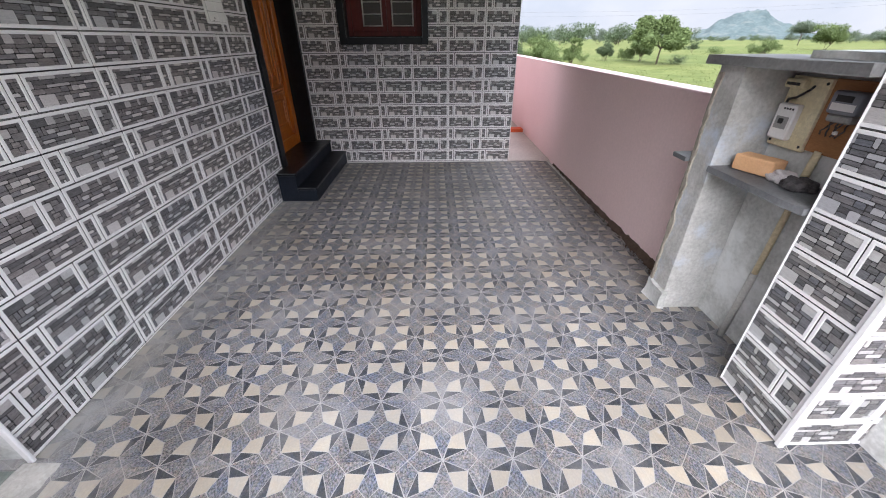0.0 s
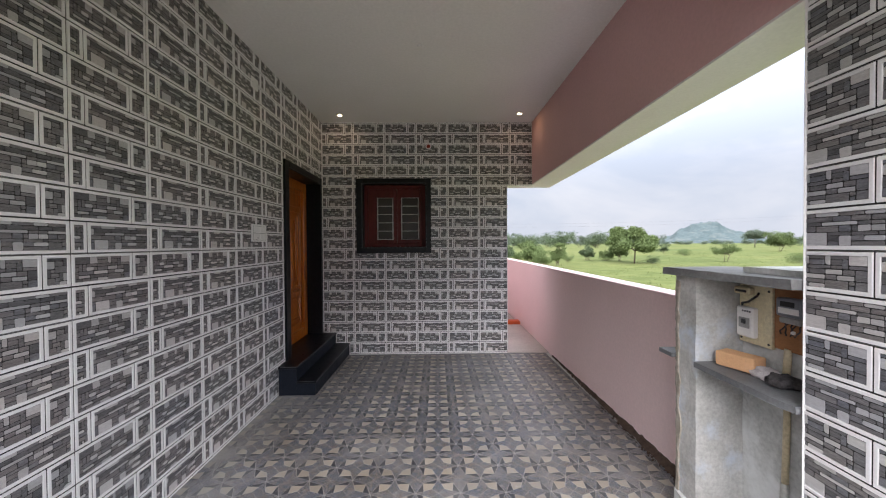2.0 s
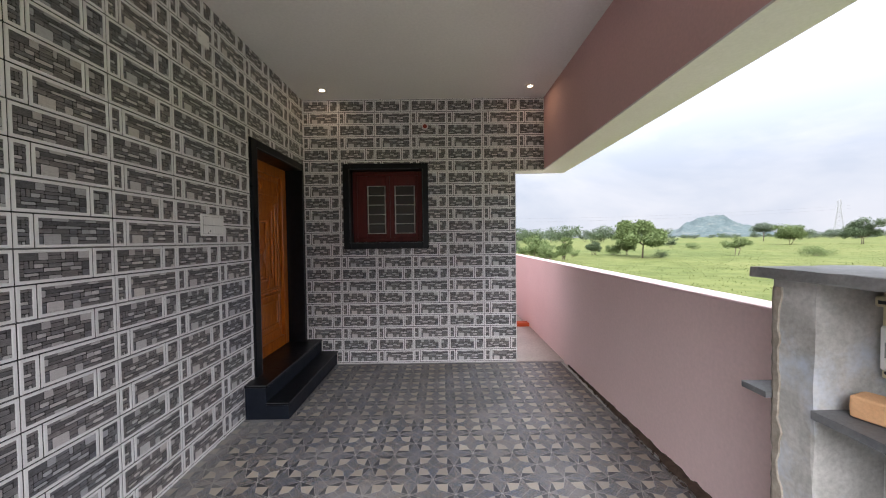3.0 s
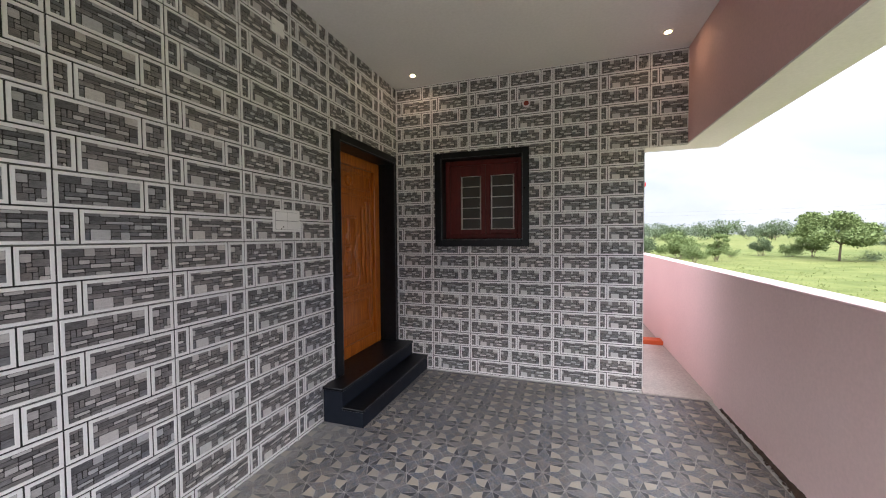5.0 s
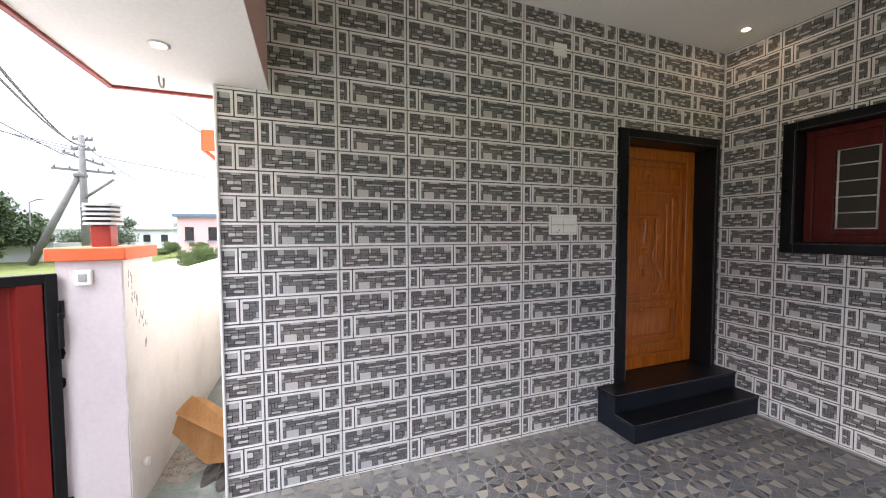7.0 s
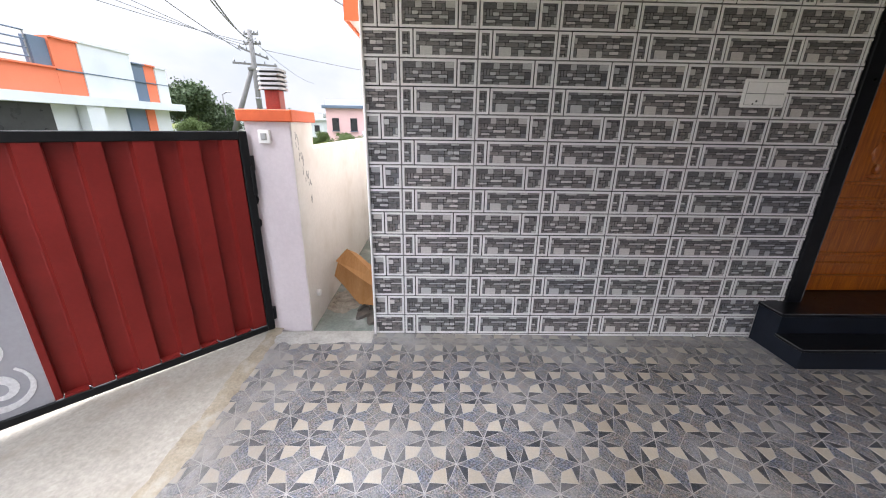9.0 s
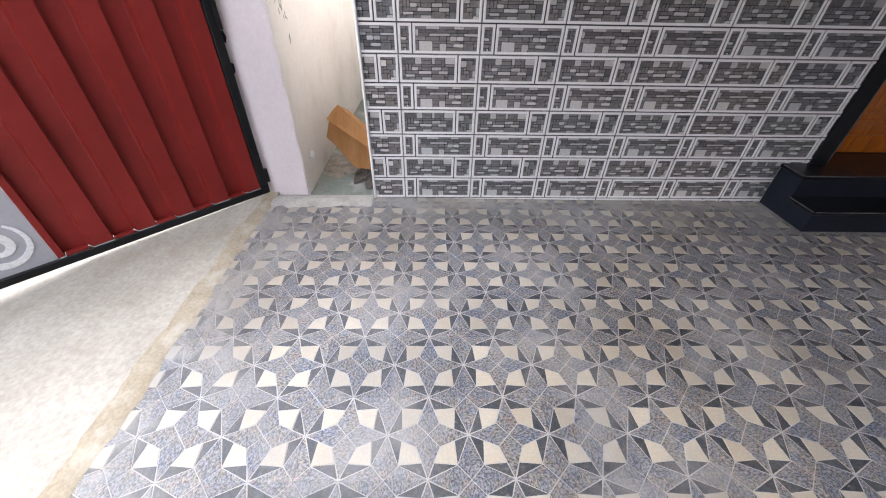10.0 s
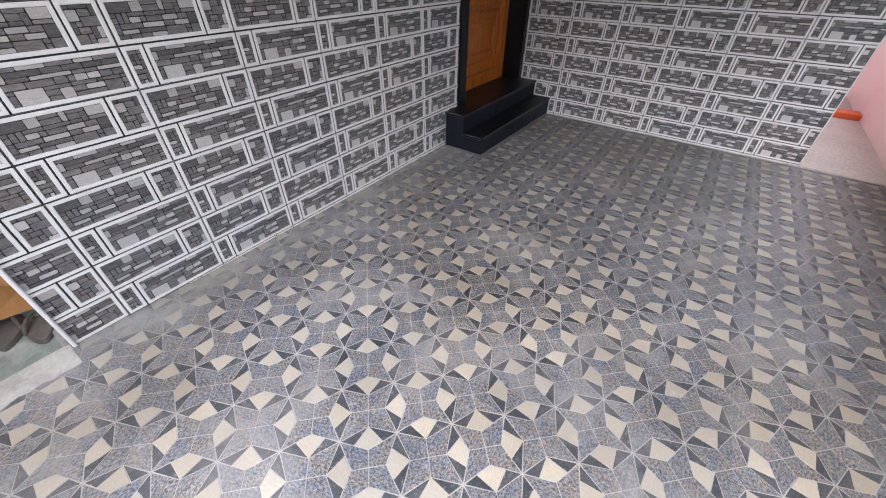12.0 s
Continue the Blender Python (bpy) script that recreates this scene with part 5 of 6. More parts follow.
def ridge_height(u):
    for (a, p), (b, q) in zip(RIDGE, RIDGE[1:]):
        if u <= b:
            k = (u - a) / (b - a)
            return p + (q - p) * k * k * (3 - 2 * k)
    return 0.0


def hill(name, tangent, depth, width, height, seed):
    """A rocky hill with a flat wooded crown and uneven shoulders."""
    bm = bmesh.new()
    cx, cy, cz = field_at(tangent, depth)
    n, m = 90, 40
    # across the line of sight from the porch, and along it
    view = Vector((cx - 1.67, cy + 5.04, 0)).normalized()
    side = Vector((view.y, -view.x, 0))
    rows = []
    for i in range(n + 1):
        row = []
        for j in range(m + 1):
            u, v = i / n * 2 - 1, j / m * 2 - 1
            h = ridge_height(u) * max(0.0, 1 - abs(v) ** 1.6)
            h *= 1 + 0.10 * noise.noise((u * 4.2 + seed, v * 3.2, 0)) + 0.06 * noise.noise((u * 15, v * 9, seed)) + 0.06 * noise.noise((u * 41, v * 23, seed))
            p = Vector((cx, cy, 0)) + side * (u * width / 2) + view * (v * width / 2)
            row.append(bm.verts.new((p.x, p.y, cz - 1 + h * height)))
        rows.append(row)
    for i in range(n):
        for j in range(m):
            bm.faces.new((rows[i][j], rows[i + 1][j], rows[i + 1][j + 1], rows[i][j + 1])).smooth = True
    return tagged(obj(name, bm, M_HILL), "hazy bluish rocky hill beyond the field", "hill", "", "structure")


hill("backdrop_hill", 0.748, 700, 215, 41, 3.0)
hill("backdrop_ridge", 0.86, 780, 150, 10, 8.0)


def pylon():
    x, y, z = field_at(1.095, 260)
    t = thing("power_pylon", "grey lattice power pylon far across the field", "pylon", (x, y, z), 35)
    H = 27
    legs = []
    for s, q in ((-1, -1), (1, -1), (1, 1), (-1, 1)):
        a, b, c = Vector((s * 3, q * 3, 0)), Vector((s * 0.9, q * 0.9, H * 0.72)), Vector((s * 0.5, q * 0.5, H))
        bm = bmesh.new()
        add_cyl(bm, a, b, 0.16, n=4)
        add_cyl(bm, b, c, 0.12, n=4)
        part("leg", bm, M_LATTICE, t)
        legs.append((a, b, c))
    br = bmesh.new()
    for i in range(4):
        A, B = legs[i], legs[(i + 1) % 4]
        for k in range(6):
            p0, p1 = A[0].lerp(A[1], k / 6), A[0].lerp(A[1], (k + 1) / 6)
            q0, q1 = B[0].lerp(B[1], k / 6), B[0].lerp(B[1], (k + 1) / 6)
            add_cyl(br, p0, q1, 0.06, n=4)
            add_cyl(br, q0, p1, 0.06, n=4)
    part("bracing", br, M_LATTICE, t)
    for z0 in (H * 0.78, H * 0.93):
        bm = bmesh.new()
        for s in (-1, 1):
            add_cyl(bm, (s * 8.5, 0, z0), (0, 0.8, z0 + 0.3), 0.12, n=4)
            add_cyl(bm, (s * 8.5, 0, z0), (0, 0, z0 + 2.0), 0.1, n=4)
            add_cyl(bm, (s * 8.5, 0, z0), (s * 8.5, 0, z0 - 1.6), 0.1, n=4)
        part("cross_arm", bm, M_LATTICE, t)
    return t


pylon()


def sag(bm, a, b, drop, r, n=14):
    a, b = Vector(a), Vector(b)
    pts = [a.lerp(b, i / n) - Vector((0, 0, 4 * drop * (i / n) * (1 - i / n))) for i in range(n + 1)]
    for p, q in zip(pts, pts[1:]):
        add_cyl(bm, p, q, r, n=5, caps=False)


def far_cables():
    t = thing("power_lines", "thin overhead power lines crossing above the field", "cable")
    for k in range(2):
        bm = bmesh.new()
        sag(bm, (-120, 240, 16 + k * 2.2), (300, 260, 20 + k * 2.2), 5, 0.03, 20)
        part("cable", bm, M_WIRE, t)
    return t


far_cables()


def neighbour_house():
    t = thing("neighbour_house", "pale two-storey neighbour house with orange bands and a roof rail", "house")
    F = -21.8
    G = GROUND
    part("slate_pier", box(-16.69, -15.9, F - 0.15, F + 0.2, 3.83, 5.0), M_HOUSE_BLUE, t, "slate blue pier behind the rail")
    part("wall", box(-24.2, -6.0, F - 9, F, G, 2.2), M_HOUSE_WHITE, t)
    part("balcony_slab", box(-24.9, -5.5, F - 9, F + 0.7, 2.2, 2.62), M_HOUSE_WHITE, t, "pale balcony slab")
    # parapet storey in stretches of colour
    for nm, x0, x1, z1, m, lb in (("parapet", -16.7, -6.0, 3.75, M_HOUSE_ORANGE, "orange parapet"), ("parapet", -18.08, -16.7, 5.05, M_HOUSE_ORANGE, "orange parapet pier"), ("parapet", -21.3, -18.08, 5.1, M_HOUSE_WHITE, "pale parapet"),
                                  ("parapet", -22.26, -21.3, 4.66, M_HOUSE_BLUE, "slate blue panel"), ("parapet", -23.12, -22.26, 4.7, M_HOUSE_ORANGE, "orange parapet"), ("parapet", -24.1, -23.12, 4.65, M_HOUSE_WHITE, "pale parapet end")):
        part(nm, box(x0 + 0.01, x1, F - 0.2, F + (0.35 if m is M_HOUSE_WHITE else 0.3), 2.62, z1), m, t, lb)
        part("coping", box(x0 + 0.01, x1, F - 0.25, F + 0.42, z1, z1 + 0.07), m, t)
        if z1 > 4.6:
            # no groove is cut: a raised dark band paints its shadow line
            part("groove", box(x0 + 0.01, x1, F + 0.3, F + 0.37, 3.70, 3.75), M_HOUSE_BLUE, t, "raised slate blue band painted as a groove's shadow")
    part("stair_block", box(-14.6, -8.0, F - 6.5, F - 2.2, 2.62, 6.9), M_HOUSE_WHITE, t, "pale stair head room")
    part("roof", box(-24.0, -6.0, F - 9, F - 0.3, 2.62, 2.75), M_HOUSE_WHITE, t)
    for z in (4.1, 4.45, 4.8, 5.15):
        part("rail", cyl((-15.9, F + 0.1, z), (-6.0, F + 0.1, z), 0.035, n=6), M_HOUSE_BLUE, t)
    for i in range(6):
        x = -15.85 + i * 1.8
        part("rail_post", cyl((x, F + 0.1, 3.8), (x, F + 0.1, 5.15), 0.035, n=6), M_STEEL, t)
    # the porch's shaded inside is a dark panel laid on the closed wall
    for x0, x1, m, lb in ((-16.1, -13.0, M_WIN_DARK, "dark panel painted as shaded porch inside"), (-22.7, -22.0, M_HOUSE_ORANGE, "orange strip"), (-21.9, -20.6, M_HOUSE_BLUE, "slate blue strip")):
        part("facade_strip", box(x0, x1, F, F + 0.12, 0.2, 2.19), m, t, lb)
    for x in (-11.0,):
        w = part("window", box(x - 0.6, x + 0.6, F, F + 0.08, 0.6, 1.8), M_WIN_DARK, t, "dark window")
        part("window_frame", box(x - 0.66, x + 0.66, F + 0.081, F + 0.11, 1.8, 1.88), M_HOUSE_WHITE, w)
    part("column", box(-18.4, -17.4, F + 0.1, F + 0.6, G, 2.19), M_HOUSE_WHITE, t)
    return t


neighbour_house()


def far_house(x, y, w, h, wall, roofm, label):
    t = thing("house", label, "house", (x, y, GROUND), 0, "far houses")
    part("wall", box(-3, 3, -w / 2, w / 2, 0, h), wall, t)
    part("roof", box(-3.4, 3.4, -w / 2 - 0.4, w / 2 + 0.4, h, h + 0.35), roofm, t)
    part("parapet", box(2.7, 3.0, -w / 2, w / 2, h + 0.35, h + 1.1), M_HOUSE_WHITE, t)
    n = max(2, int(w / 2.2))
    for i in range(n):
        yy = -w / 2 + (i + 0.5) * w / n
        win = part("window", box(3.0, 3.06, yy - 0.45, yy + 0.45, h * 0.35, h * 0.72), M_WIN_DARK, t, "dark window")
        part("sill", box(3.061, 3.2, yy - 0.55, yy + 0.55, h * 0.33, h * 0.35), roofm, win)
    return t


far_house(-52, -12.3, 12, 4.3, M_HOUSE_PINK, M_HOUSE_BLUE, "far pink house with a blue roof edge")
far_house(-70, -32, 16, 3.0, M_HOUSE_WHITE, M_HOUSE_WHITE, "far low white house")
far_house(-78, -15, 14, 4.6, M_HOUSE_WHITE, M_HOUSE_PINK, "far white house with a pink top")
far_house(-85, -50, 14, 3.4, M_HOUSE_WHITE, M_HOUSE_WHITE, "far low white house")


def water_tank(x, y, z):
    t = thing("water_tank", "black plastic water tank on a far flat roof", "water tank", (x, y, z))
    bm = bmesh.new()
    add_lathe(bm, [(0.75, 0), (0.78, 0.2), (0.76, 0.6), (0.78, 1.0), (0.70, 1.25), (0.3, 1.4)], 20)
    part("drum", bm, M_DARK, t)
    part("lid", cyl((0, 0, 1.4), (0, 0, 1.5), 0.28, n=16), M_DARK, t)
    return t


water_tank(-70, -33.0, GROUND + 3.35)


def utility_pole():
    bx, by = -34.0, -20.1
    t = thing("utility_pole", "tall grey concrete utility pole with cross-arms and a stay post", "utility pole")
    part("pole", cyl((bx, by, GROUND), (bx, by, 9.2), 0.27, 0.19, 12), M_POLE, t)
    part("stay_post", cyl((bx, by - 3.3, GROUND), (bx, by - 0.15, 6.35), 0.27, 0.19, 10), M_POLE, t)
    for z, w, tilt in ((8.85, 0.62, 0.0), (8.1, 0.75, 0.0), (7.35, 1.25, -0.45), (6.45, 1.95, -0.12)):
        arm = box(bx - 0.28, bx - 0.13, by - w, by + w, z, z + 0.16, bevel=0.01)
        for v in arm.verts:
            v.co.z += tilt * (v.co.y - by) / w
        part("cross_arm", arm, M_POLE, t)
        for q in (-0.92, -0.45, 0.45, 0.92):
            zi = z + 0.15 + tilt * q
            part("insulator", cyl((bx - 0.2, by + q * w, zi), (bx - 0.2, by + q * w, zi + 0.26), 0.07, 0.04, 8), M_STEEL, t)
    part("strut", cyl((bx + 0.1, by + 1.95, 5.9), (bx + 0.1, by, 4.3), 0.1, n=8), M_POLE, t)
    part("clamp_band", cyl((bx, by, 3.55), (bx, by, 3.75), 0.27, n=12), M_STEEL, t)
    part("stay_clamp", box(bx - 0.26, bx + 0.26, by - 0.5, by + 0.22, 6.0, 6.25, bevel=0.03), M_POLE, t)
    return t


utility_pole()


def street_cables():
    t = thing("street_cables", "overhead street cables running to the utility pole", "cable")
    P = Vector((-34.0, -20.1, 7.6))
    ends = (((-4, -17, 10.5), 0.6, 0.03), ((-4, -20, 8.8), 0.5, 0.022), ((-4, -21.5, 8.2), 0.5, 0.022), ((-4, -23, 7.6), 0.5, 0.022), ((-5.0, -8.3, 4.5), 0.5, 0.03), ((-5.0, -8.4, 4.4), 0.62, 0.026))
    for i, (e, d, r) in enumerate(ends):
        bm = bmesh.new()
        sag(bm, P + Vector((0, -1 + 0.3 * i, 0.2 * i)), e, d, r)
        part("cable", bm, M_WIRE, t)
    for a, b, d in (((-34, -19.2, 7.7), (-60, 6, 7.6), 0.6), ((-34, -20.1, 8.6), (-70, -26, 8.6), 0.6), ((-2.0, -4.6, 2.52), (-12, -9.5, 7.5), 0.3)):
        bm = bmesh.new()
        sag(bm, a, b, d, 0.022)
        part("cable", bm, M_WIRE, t)
    return t


street_cables()
for x, y, h, w, sd, m in ((-34.7, -27.0, 6.1, 6.6, 41, M_LEAF_DARK), (-38.5, -27.5, 4.2, 4.6, 42, M_LEAF), (-31.5, -25.0, 2.6, 3.0, 43, M_LEAF), (-41, -16.9, 1.5, 2.4, 44, M_LEAF), (-47, -15.6, 1.3, 2.2, 45, M_LEAF), (-60, -30, 4.5, 8, 46, M_LEAF_FAR), (-75, -24, 4, 9, 47, M_LEAF_FAR), (-24, -10.2, 1.5, 2.6, 48, M_LEAF)):
    tree("tree", "dense green street tree beyond the compound wall", "tree", x, y, GROUND, h, w, sd, 3000, m, 0.15, 2, group="street trees")


def street_lamp():
    t = thing("street_lamp", "thin grey street lamp post", "street lamp")
    x, y = -36.0, -24.4
    part("post", cyl((x, y, GROUND), (x, y, 4.1), 0.07, 0.05, 8), M_POLE, t)
    part("arm", cyl((x, y, 4.1), (x, y + 0.5, 4.35), 0.04, n=6), M_POLE, t)
    part("head", box(x - 0.1, x + 0.1, y + 0.45, y + 0.85, 4.3, 4.4, bevel=0.03), M_STEEL, t)
    return t


street_lamp()


def far_compound_wall(x, y0, y1, h, label):
    t = thing("compound_wall", label, "wall", (x, 0, GROUND), 0, "far compound walls")
    part("wall", box(-0.1, 0.1, y0, y1, 0, h), M_HOUSE_WHITE, t)
    part("coping", box(-0.14, 0.14, y0, y1, h, h + 0.07), M_CREAM, t)
    n = max(1, int(abs(y1 - y0) / 3))
    for i in range(n + 1):
        y = y0 + (y1 - y0) * i / n
        part("pier", box(-0.16, 0.16, y - 0.16, y + 0.16, 0, h + 0.15), M_HOUSE_WHITE, t)
    return t


far_compound_wall(-38, -34, -20.8, 1.5, "far pale compound wall beyond the street")
far_compound_wall(-44, -12.5, -4.0, 1.4, "far pale compound wall of the pink house")


# ---- tiles, piece by piece ----
def pack(cols, rows, light, seed):
    """Fill a grid with runs of cells: the courses of a stone panel. Returns (c0, c1, r0, r1, is_light)."""
    rnd = random.Random(seed)
    used = [[False] * cols for _ in range(rows)]
    out = []
    for c0, c1, r0, r1 in light:
        out.append((c0, c1, r0, r1, True))
        for r in range(r0, r1):
            for c in range(c0, c1):
                used[r][c] = True
    for r in range(rows):
        c = 0
        while c < cols:
            if used[r][c]:
                c += 1
                continue
            run = rnd.choice((1, 2, 3, 3, 4, 5))
            e = c
            while e < cols and e - c < run and not used[r][e]:
                e += 1
            tall = r + 1 < rows and rnd.random() < 0.45 and all(not used[r + 1][k] for k in range(c, e)) and e - c <= 4
            for k in range(c, e):
                used[r][k] = True
                if tall:
                    used[r + 1][k] = True
            out.append((c, e, r, r + 2 if tall else r + 1, False))
            c = e
    return out


BORDER, GAP = 0.0126, 0.0031
PANELS = (
    # u0, u1, v0, v1, columns, courses, pale stones, seed
    (0.0, 0.175, 0.0, 0.5, 3, 7, ((1, 2, 0, 1), (0, 2, 3, 4)), 1),
    (0.175, 1.0, 0.0, 0.5, 18, 7, ((1, 5, 0, 3), (7, 9, 0, 2), (11, 14, 1, 2), (4, 10, 4, 5), (10, 12, 3, 4), (12, 14, 3, 4), (14, 18, 4, 5), (3, 7, 6, 7), (11, 14, 6, 7), (0, 1, 4, 6)), 2),
    (0.0, 0.735, 0.5, 1.0, 16, 7, ((4, 6, 5, 7), (13, 16, 5, 7), (9, 10, 5, 7), (5, 9, 2, 3), (3, 5, 3, 4), (9, 12, 3, 4), (1, 4, 1, 2), (11, 14, 2, 3), (6, 9, 0, 1)), 3),
    (0.735, 1.0, 0.5, 1.0, 5, 7, ((0, 2, 4, 6), (4, 5, 1, 3), (3, 5, 0, 1)), 4),
)


def wall_tile_bm():
    bm = bmesh.new()
    rnd = random.Random(21)

    def quad(vs, mi):
        f = bm.faces.new([bm.verts.new(v) for v in vs])
        f.material_index = mi

    # dark body, seen as the joint and as the mortar
    a, b, d = 0.0012, 0.0012, -0.004
    body = [(a, 0, b), (TW - a, 0, b), (TW - a, 0, TH - b), (a, 0, TH - b)]
    fv = [bm.verts.new((x, d, z)) for x, _, z in body]
    bv = [bm.verts.new((x, 0.0, z)) for x, _, z in body]
    bm.faces.new(fv).material_index = 3
    for i in range(4):
        bm.faces.new((fv[i], bv[i], bv[(i + 1) % 4], fv[(i + 1) % 4])).material_index = 3
    for u0, u1, v0, v1, cols, rows, light, seed in PANELS:
        x0, x1, z0, z1 = u0 * TW + GAP, u1 * TW - GAP, v0 * TH + GAP, v1 * TH - GAP
        o = [(x0, z0), (x1, z0), (x1, z1), (x0, z1)]
        i_ = [(x0 + BORDER, z0 + BORDER), (x1 - BORDER, z0 + BORDER), (x1 - BORDER, z1 - BORDER), (x0 + BORDER, z1 - BORDER)]
        c = 0.0015
        oc = [(x0 + c, z0 + c), (x1 - c, z0 + c), (x1 - c, z1 - c), (x0 + c, z1 - c)]
        ov = [bm.verts.new((x, d, z)) for x, z in o]
        tv = [bm.verts.new((x, -0.0085, z)) for x, z in oc]
        iv = [bm.verts.new((x, -0.0085, z)) for x, z in i_]
        lv = [bm.verts.new((x + (0.0024 if k in (0, 3) else -0.0024), d, z + (0.0024 if k < 2 else -0.0024))) for k, (x, z) in enumerate(i_)]
        for k in range(4):
            j = (k + 1) % 4
            for p, q in ((ov, tv), (tv, iv), (iv, lv)):
                bm.faces.new((p[k], p[j], q[j], q[k])).material_index = 2
        # stones inside the border
        px0, px1, pz0, pz1 = x0 + BORDER + 0.001, x1 - BORDER - 0.001, z0 + BORDER + 0.001, z1 - BORDER - 0.001
        cw, ch = (px1 - px0) / cols, (pz1 - pz0) / rows
        quad([(px0 - 0.0005, d - 0.0008, pz0 - 0.0005), (px1 + 0.0005, d - 0.0008, pz0 - 0.0005), (px1 + 0.0005, d - 0.0008, pz1 + 0.0005), (px0 - 0.0005, d - 0.0008, pz1 + 0.0005)], 4)
        lines = [[pz0 + r * ch + (rnd.uniform(-0.2, 0.2) * ch if 0 < r < rows else 0) for r in range(rows + 1)] for _ in range(1)][0]
        for c0, c1, r0, r1, is_light in pack(cols, rows, light, seed):
            g = 0.0009
            jit = lambda: rnd.uniform(0, 0.0008)
            sx0, sx1 = px0 + c0 * cw + g + jit(), px0 + c1 * cw - g - jit()
            sz0, sz1 = lines[r0] + g + jit() * 0.6, lines[r1] - g - jit() * 0.6
            h = -(0.0060 + rnd.uniform(0, 0.0020))
            e = 0.0009
            # worn outline: blunt corners, sides that wander
            rx, rz = min(0.0036, (sx1 - sx0) * 0.2), min(0.0026, (sz1 - sz0) * 0.22)
            k = [rnd.uniform(0.35, 1.3) for _ in range(8)]
            out = [(sx0 + rx * k[0], sz0), (sx1 - rx * k[1], sz0), (sx1, sz0 + rz * k[2]), (sx1, sz1 - rz * k[3]),
                   (sx1 - rx * k[4], sz1), (sx0 + rx * k[5], sz1), (sx0, sz1 - rz * k[6]), (sx0, sz0 + rz * k[7])]
            wx, wz = (sx0 + sx1) / 2, (sz0 + sz1) / 2
            wob = [(x + rnd.uniform(-0.0009, 0.0009), z + rnd.uniform(-0.0010, 0.0010)) for x, z in out]
            lo = [bm.verts.new((x, d, z)) for x, z in wob]
            hi = [bm.verts.new((x + math.copysign(min(e, abs(wx - x)), wx - x), h, z + math.copysign(min(e, abs(wz - z)), wz - z))) for x, z in wob]
            mi = 1 if is_light else 0
            bm.faces.new(hi).material_index = mi
            for q in range(8):
                bm.faces.new((lo[q], lo[(q + 1) % 8], hi[(q + 1) % 8], hi[q])).material_index = mi
    bmesh.ops.recalc_face_normals(bm, faces=bm.faces)
    return bm


TILE_SOURCE = wall_tile_bm()
TILE_MATS = (M_STONE, M_STONE_LIGHT, M_TILE_WHITE, M_TILE_JOINT, M_TILE_MORTAR)
tile_cache = {}


def tile_mesh(u0, u1, v0, v1):
    key = tuple(round(k, 3) for k in (u0, u1, v0, v1))
    if key not in tile_cache:
        bm = TILE_SOURCE.copy()
        for limit, co, no in ((u0 > 0.001, (u0, 0, 0), (-1, 0, 0)), (u1 < TW - 0.001, (u1, 0, 0), (1, 0, 0)), (v0 > 0.001, (0, 0, v0), (0, 0, -1)), (v1 < TH - 0.001, (0, 0, v1), (0, 0, 1))):
            if limit:
                bmesh.ops.bisect_plane(bm, geom=bm.verts[:] + bm.edges[:] + bm.faces[:], plane_co=co, plane_no=no, clear_outer=True)
        me = bpy.data.meshes.new("tile")
        bm.to_mesh(me)
        bm.free()
        for m in TILE_MATS:
            me.materials.append(m)
        tile_cache[key] = me
    return tile_cache[key]


def cut_rect(rect, hole):
    a0, a1, b0, b1 = rect
    h0, h1, k0, k1 = hole
    if h0 >= a1 or h1 <= a0 or k0 >= b1 or k1 <= b0:
        return [rect]
    out = []
    if h0 > a0:
        out.append((a0, h0, b0, b1))
    if h1 < a1:
        out.append((h1, a1, b0, b1))
    m0, m1 = max(a0, h0), min(a1, h1)
    if k0 > b0:
        out.append((m0, m1, b0, k0))
    if k1 < b1:
        out.append((m0, m1, k1, b1))
    return out


def tile_face(parent, to_world, s0, s1, z0, z1, s_start, z_start, holes=()):
    """Tiles over the face from s0 to s1 and z0 to z1; the joints run from s_start and z_start."""
    i0, i1 = math.floor((s0 - s_start) / TW + 1e-6), math.ceil((s1 - s_start) / TW - 1e-6)
    j0, j1 = math.floor((z0 - z_start) / TH + 1e-6), math.ceil((z1 - z_start) / TH - 1e-6)
    rnd = random.Random(len(tile_cache) + i1)
    for i in range(i0, i1):
        for j in range(j0, j1):
            bs, bz = s_start + i * TW, z_start + j * TH
            rects = [(max(s0, bs), min(s1, bs + TW), max(z0, bz), min(z1, bz + TH))]
            for h in holes:
                rects = [p for r in rects for p in cut_rect(r, h)]
            for r in rects:
                if r[1] - r[0] < 0.006 or r[3] - r[2] < 0.006:
                    continue
                ob = new("tile", tile_mesh(r[0] - bs, r[1] - bs, r[2] - bz, r[3] - bz))
                ob.matrix_basis = to_world(bs, bz) @ pose(0, 0, 0, rnd.uniform(-0.12, 0.12), 0, rnd.uniform(-0.12, 0.12))
                ob.parent = parent


tile_face(left_wall, lambda s, z: pose(-0.008, s, z, 0, 0, 90), WALL_END, BACK, -0.06, CEIL, -4.05, 0.0,
          [(DFR_Y0 + 0.004, DFR_Y1 - 0.004, 0.276, DFR_Z1 - 0.004), (-1.50, BACK, -0.1, 0.273), (-4.6, -3.992, 2.419, 4.0)])
tile_face(back_wall, lambda s, z: pose(s, BACK + 0.008, z, 0, 0, 0), 0.002, BACK_END - 0.004, -0.045, BEAM_Z, 0.0, -0.035,
          [(WFR[0] + 0.004, WFR[1] - 0.004, WFR[2] + 0.004, WFR[3] - 0.004), (0.0, 0.193, -0.1, 0.273), (0.0, 0.383, -0.1, 0.122)])
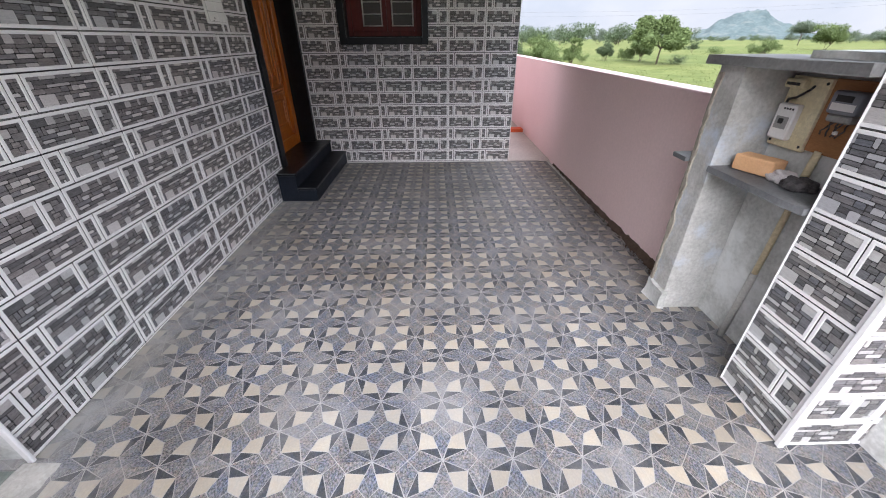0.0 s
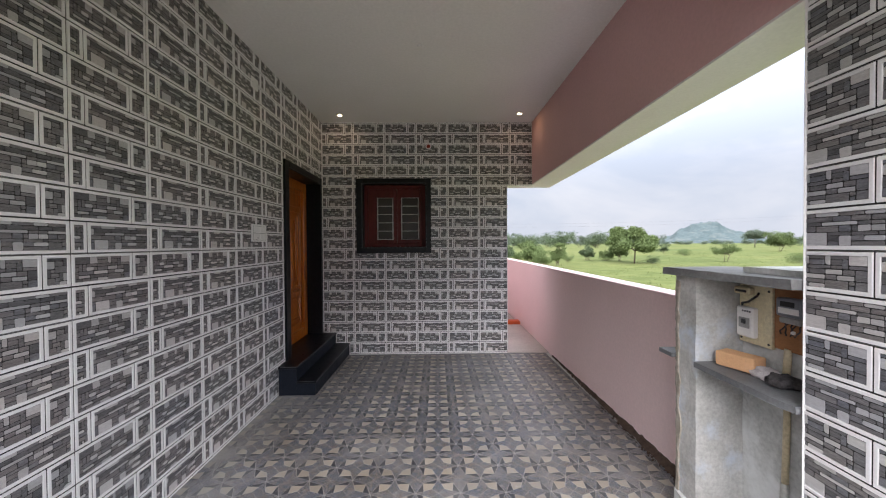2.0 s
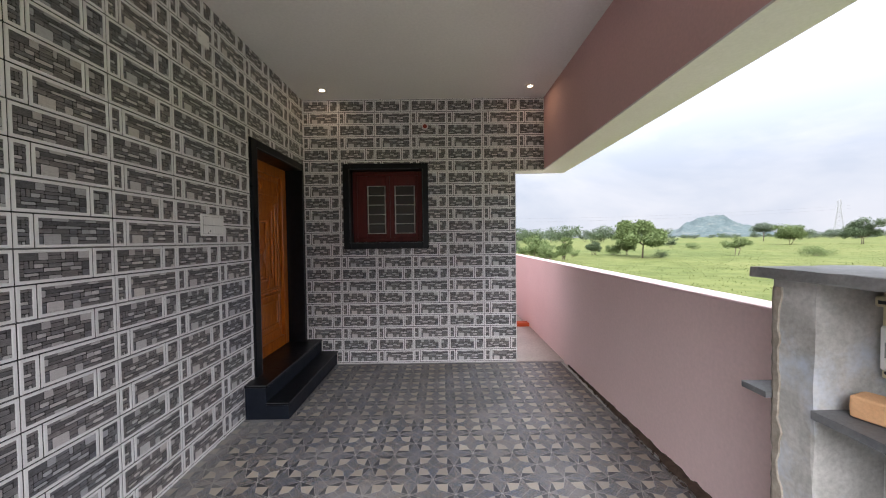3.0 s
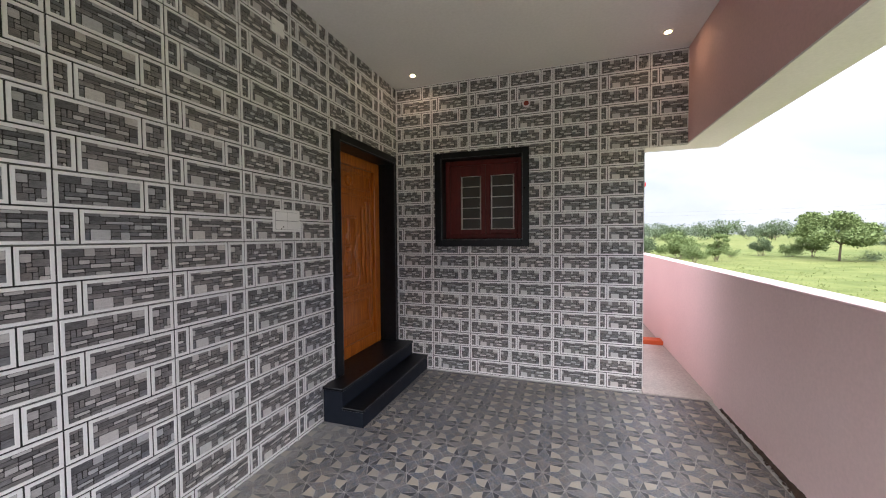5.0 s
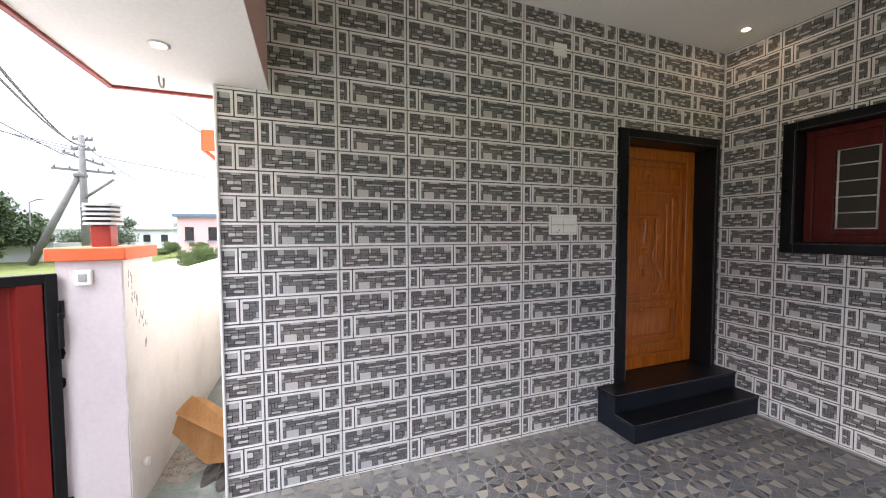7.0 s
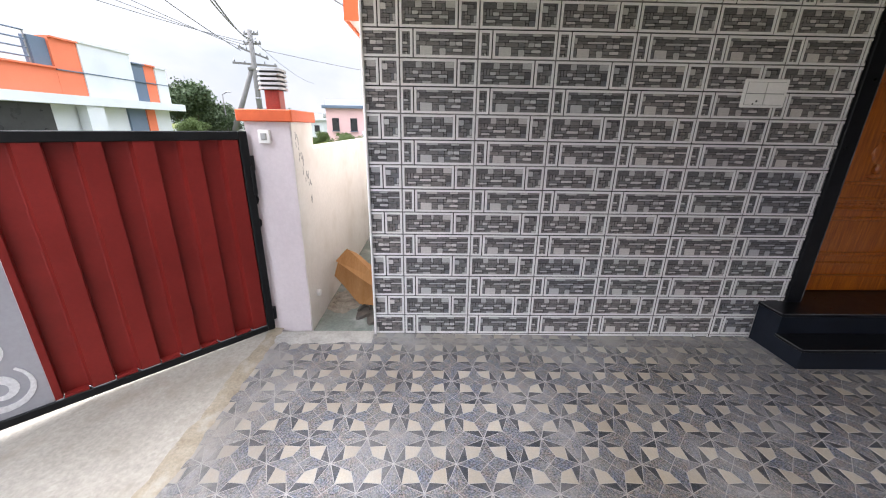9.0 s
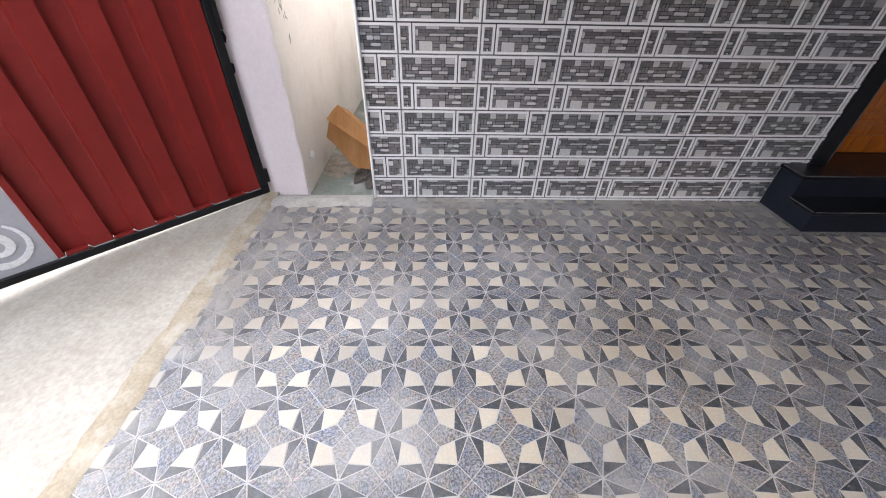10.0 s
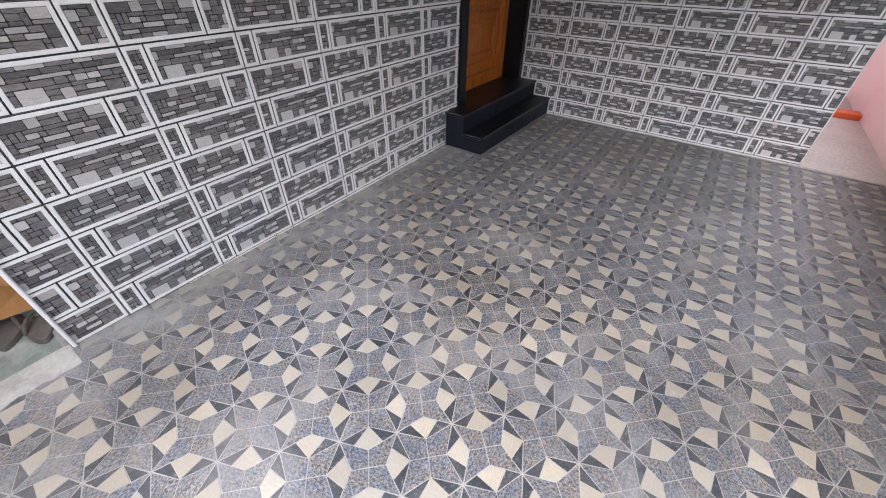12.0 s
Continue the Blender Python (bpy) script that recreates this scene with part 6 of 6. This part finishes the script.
tile_face(back_wall, lambda s, z: pose(s, BACK + 0.008, z, 0, 0, 0), 0.002, BEAM_X, BEAM_Z, CEIL, 0.0, -0.035,
          [(WFR[0] + 0.004, WFR[1] - 0.004, WFR[2] + 0.004, WFR[3] - 0.004)])
pillar_ob = bpy.data.objects["pillar"]
tile_face(pillar_ob, lambda s, z: pose(PIL[0] + 0.008, -s, z, 0, 0, -90), -PIL[3] + 0.008, -PIL[2] - 0.012, 0.0, BEAM_NEAR - 0.002, -PIL[2] - TW - 0.012, 0.0)
tile_face(pillar_ob, lambda s, z: pose(s, PIL[2] + 0.008, z, 0, 0, 0), PIL[0] + 0.012, PIL[1], 0.0, 2.418, PIL[0] + 0.012 - 0.16, 0.0)


def floor_tile_mesh():
    """A star tile: four speckled kites about the middle, four cream stones, slate wedges and grey half kites at the corners."""
    bm = bmesh.new()
    d = FT / 2
    e = 0.0003
    add_prism(bm, [(-d + e, -d + e), (d - e, -d + e), (d - e, d - e), (-d + e, d - e)], -0.010, -0.0006, 0, 0.0006, 4)
    P, Q, R1, R2 = (0.285, 0.285), (0.69, 0.69), (0.64, 0.142), (0.142, 0.64)

    def poly(pts, sx, sy, z, mi, shrink=0.0011, cham=0.0006):
        pts = [(x * sx * d, y * sy * d) for x, y in pts]
        add_prism(bm, pts, -0.0012, z, shrink, cham, mi)
    for sx in (1, -1):
        for sy in (1, -1):
            poly([P, R1, Q, R2], sx, sy, 0.0008, 0)
            poly([R1, (0.985, 0.012), Q], sx, sy, -0.0001, 3)
            poly([R2, Q, (0.012, 0.985)], sx, sy, -0.0001, 3)
            poly([Q, (1.0075, 0.0), (1.0075, 1.0075)], sx, sy, 0.0003, 2)
            poly([Q, (1.0075, 1.0075), (0.0, 1.0075)], sx, sy, 0.0003, 2)
    for k in range(4):
        c, s = (1, 0, -1, 0)[k], (0, 1, 0, -1)[k]
        pts = [(0.0, 0.0), (0.285, -0.285), (0.985, 0.0), (0.285, 0.285)]
        add_prism(bm, [((x * c - y * s) * d, (x * s + y * c) * d) for x, y in pts], -0.0016, 0.0004, 0.0011, 0.0006, 1)
    bmesh.ops.recalc_face_normals(bm, faces=bm.faces)
    me = bpy.data.meshes.new("floor_tile")
    bm.to_mesh(me)
    bm.free()
    for m in (M_FL_CREAM, M_FL_STAR, M_FL_GREY, M_FL_DARK, M_FL_LINE):
        me.materials.append(m)
    return me


floor_ob = bpy.data.objects["floor_bed"]
star_tile = floor_tile_mesh()
rnd_floor = random.Random(9)
for i in range(-1, 12):
    for j in range(-3, 15):
        if (i == 11 and j > 3) or (i == -1 and j < 0):
            continue
        ob = new("floor_tile", star_tile)
        ob.matrix_basis = pose(FX0 + (i + 0.5) * FT, FY0 + (j + 0.5) * FT, floor_z(FY0 + (j + 0.5) * FT), -0.544 + rnd_floor.uniform(-0.12, 0.12), rnd_floor.uniform(-0.12, 0.12), 0) @ pose(0, 0, 0, 0, 0, 90 * rnd_floor.randrange(4))
        ob.parent = floor_ob
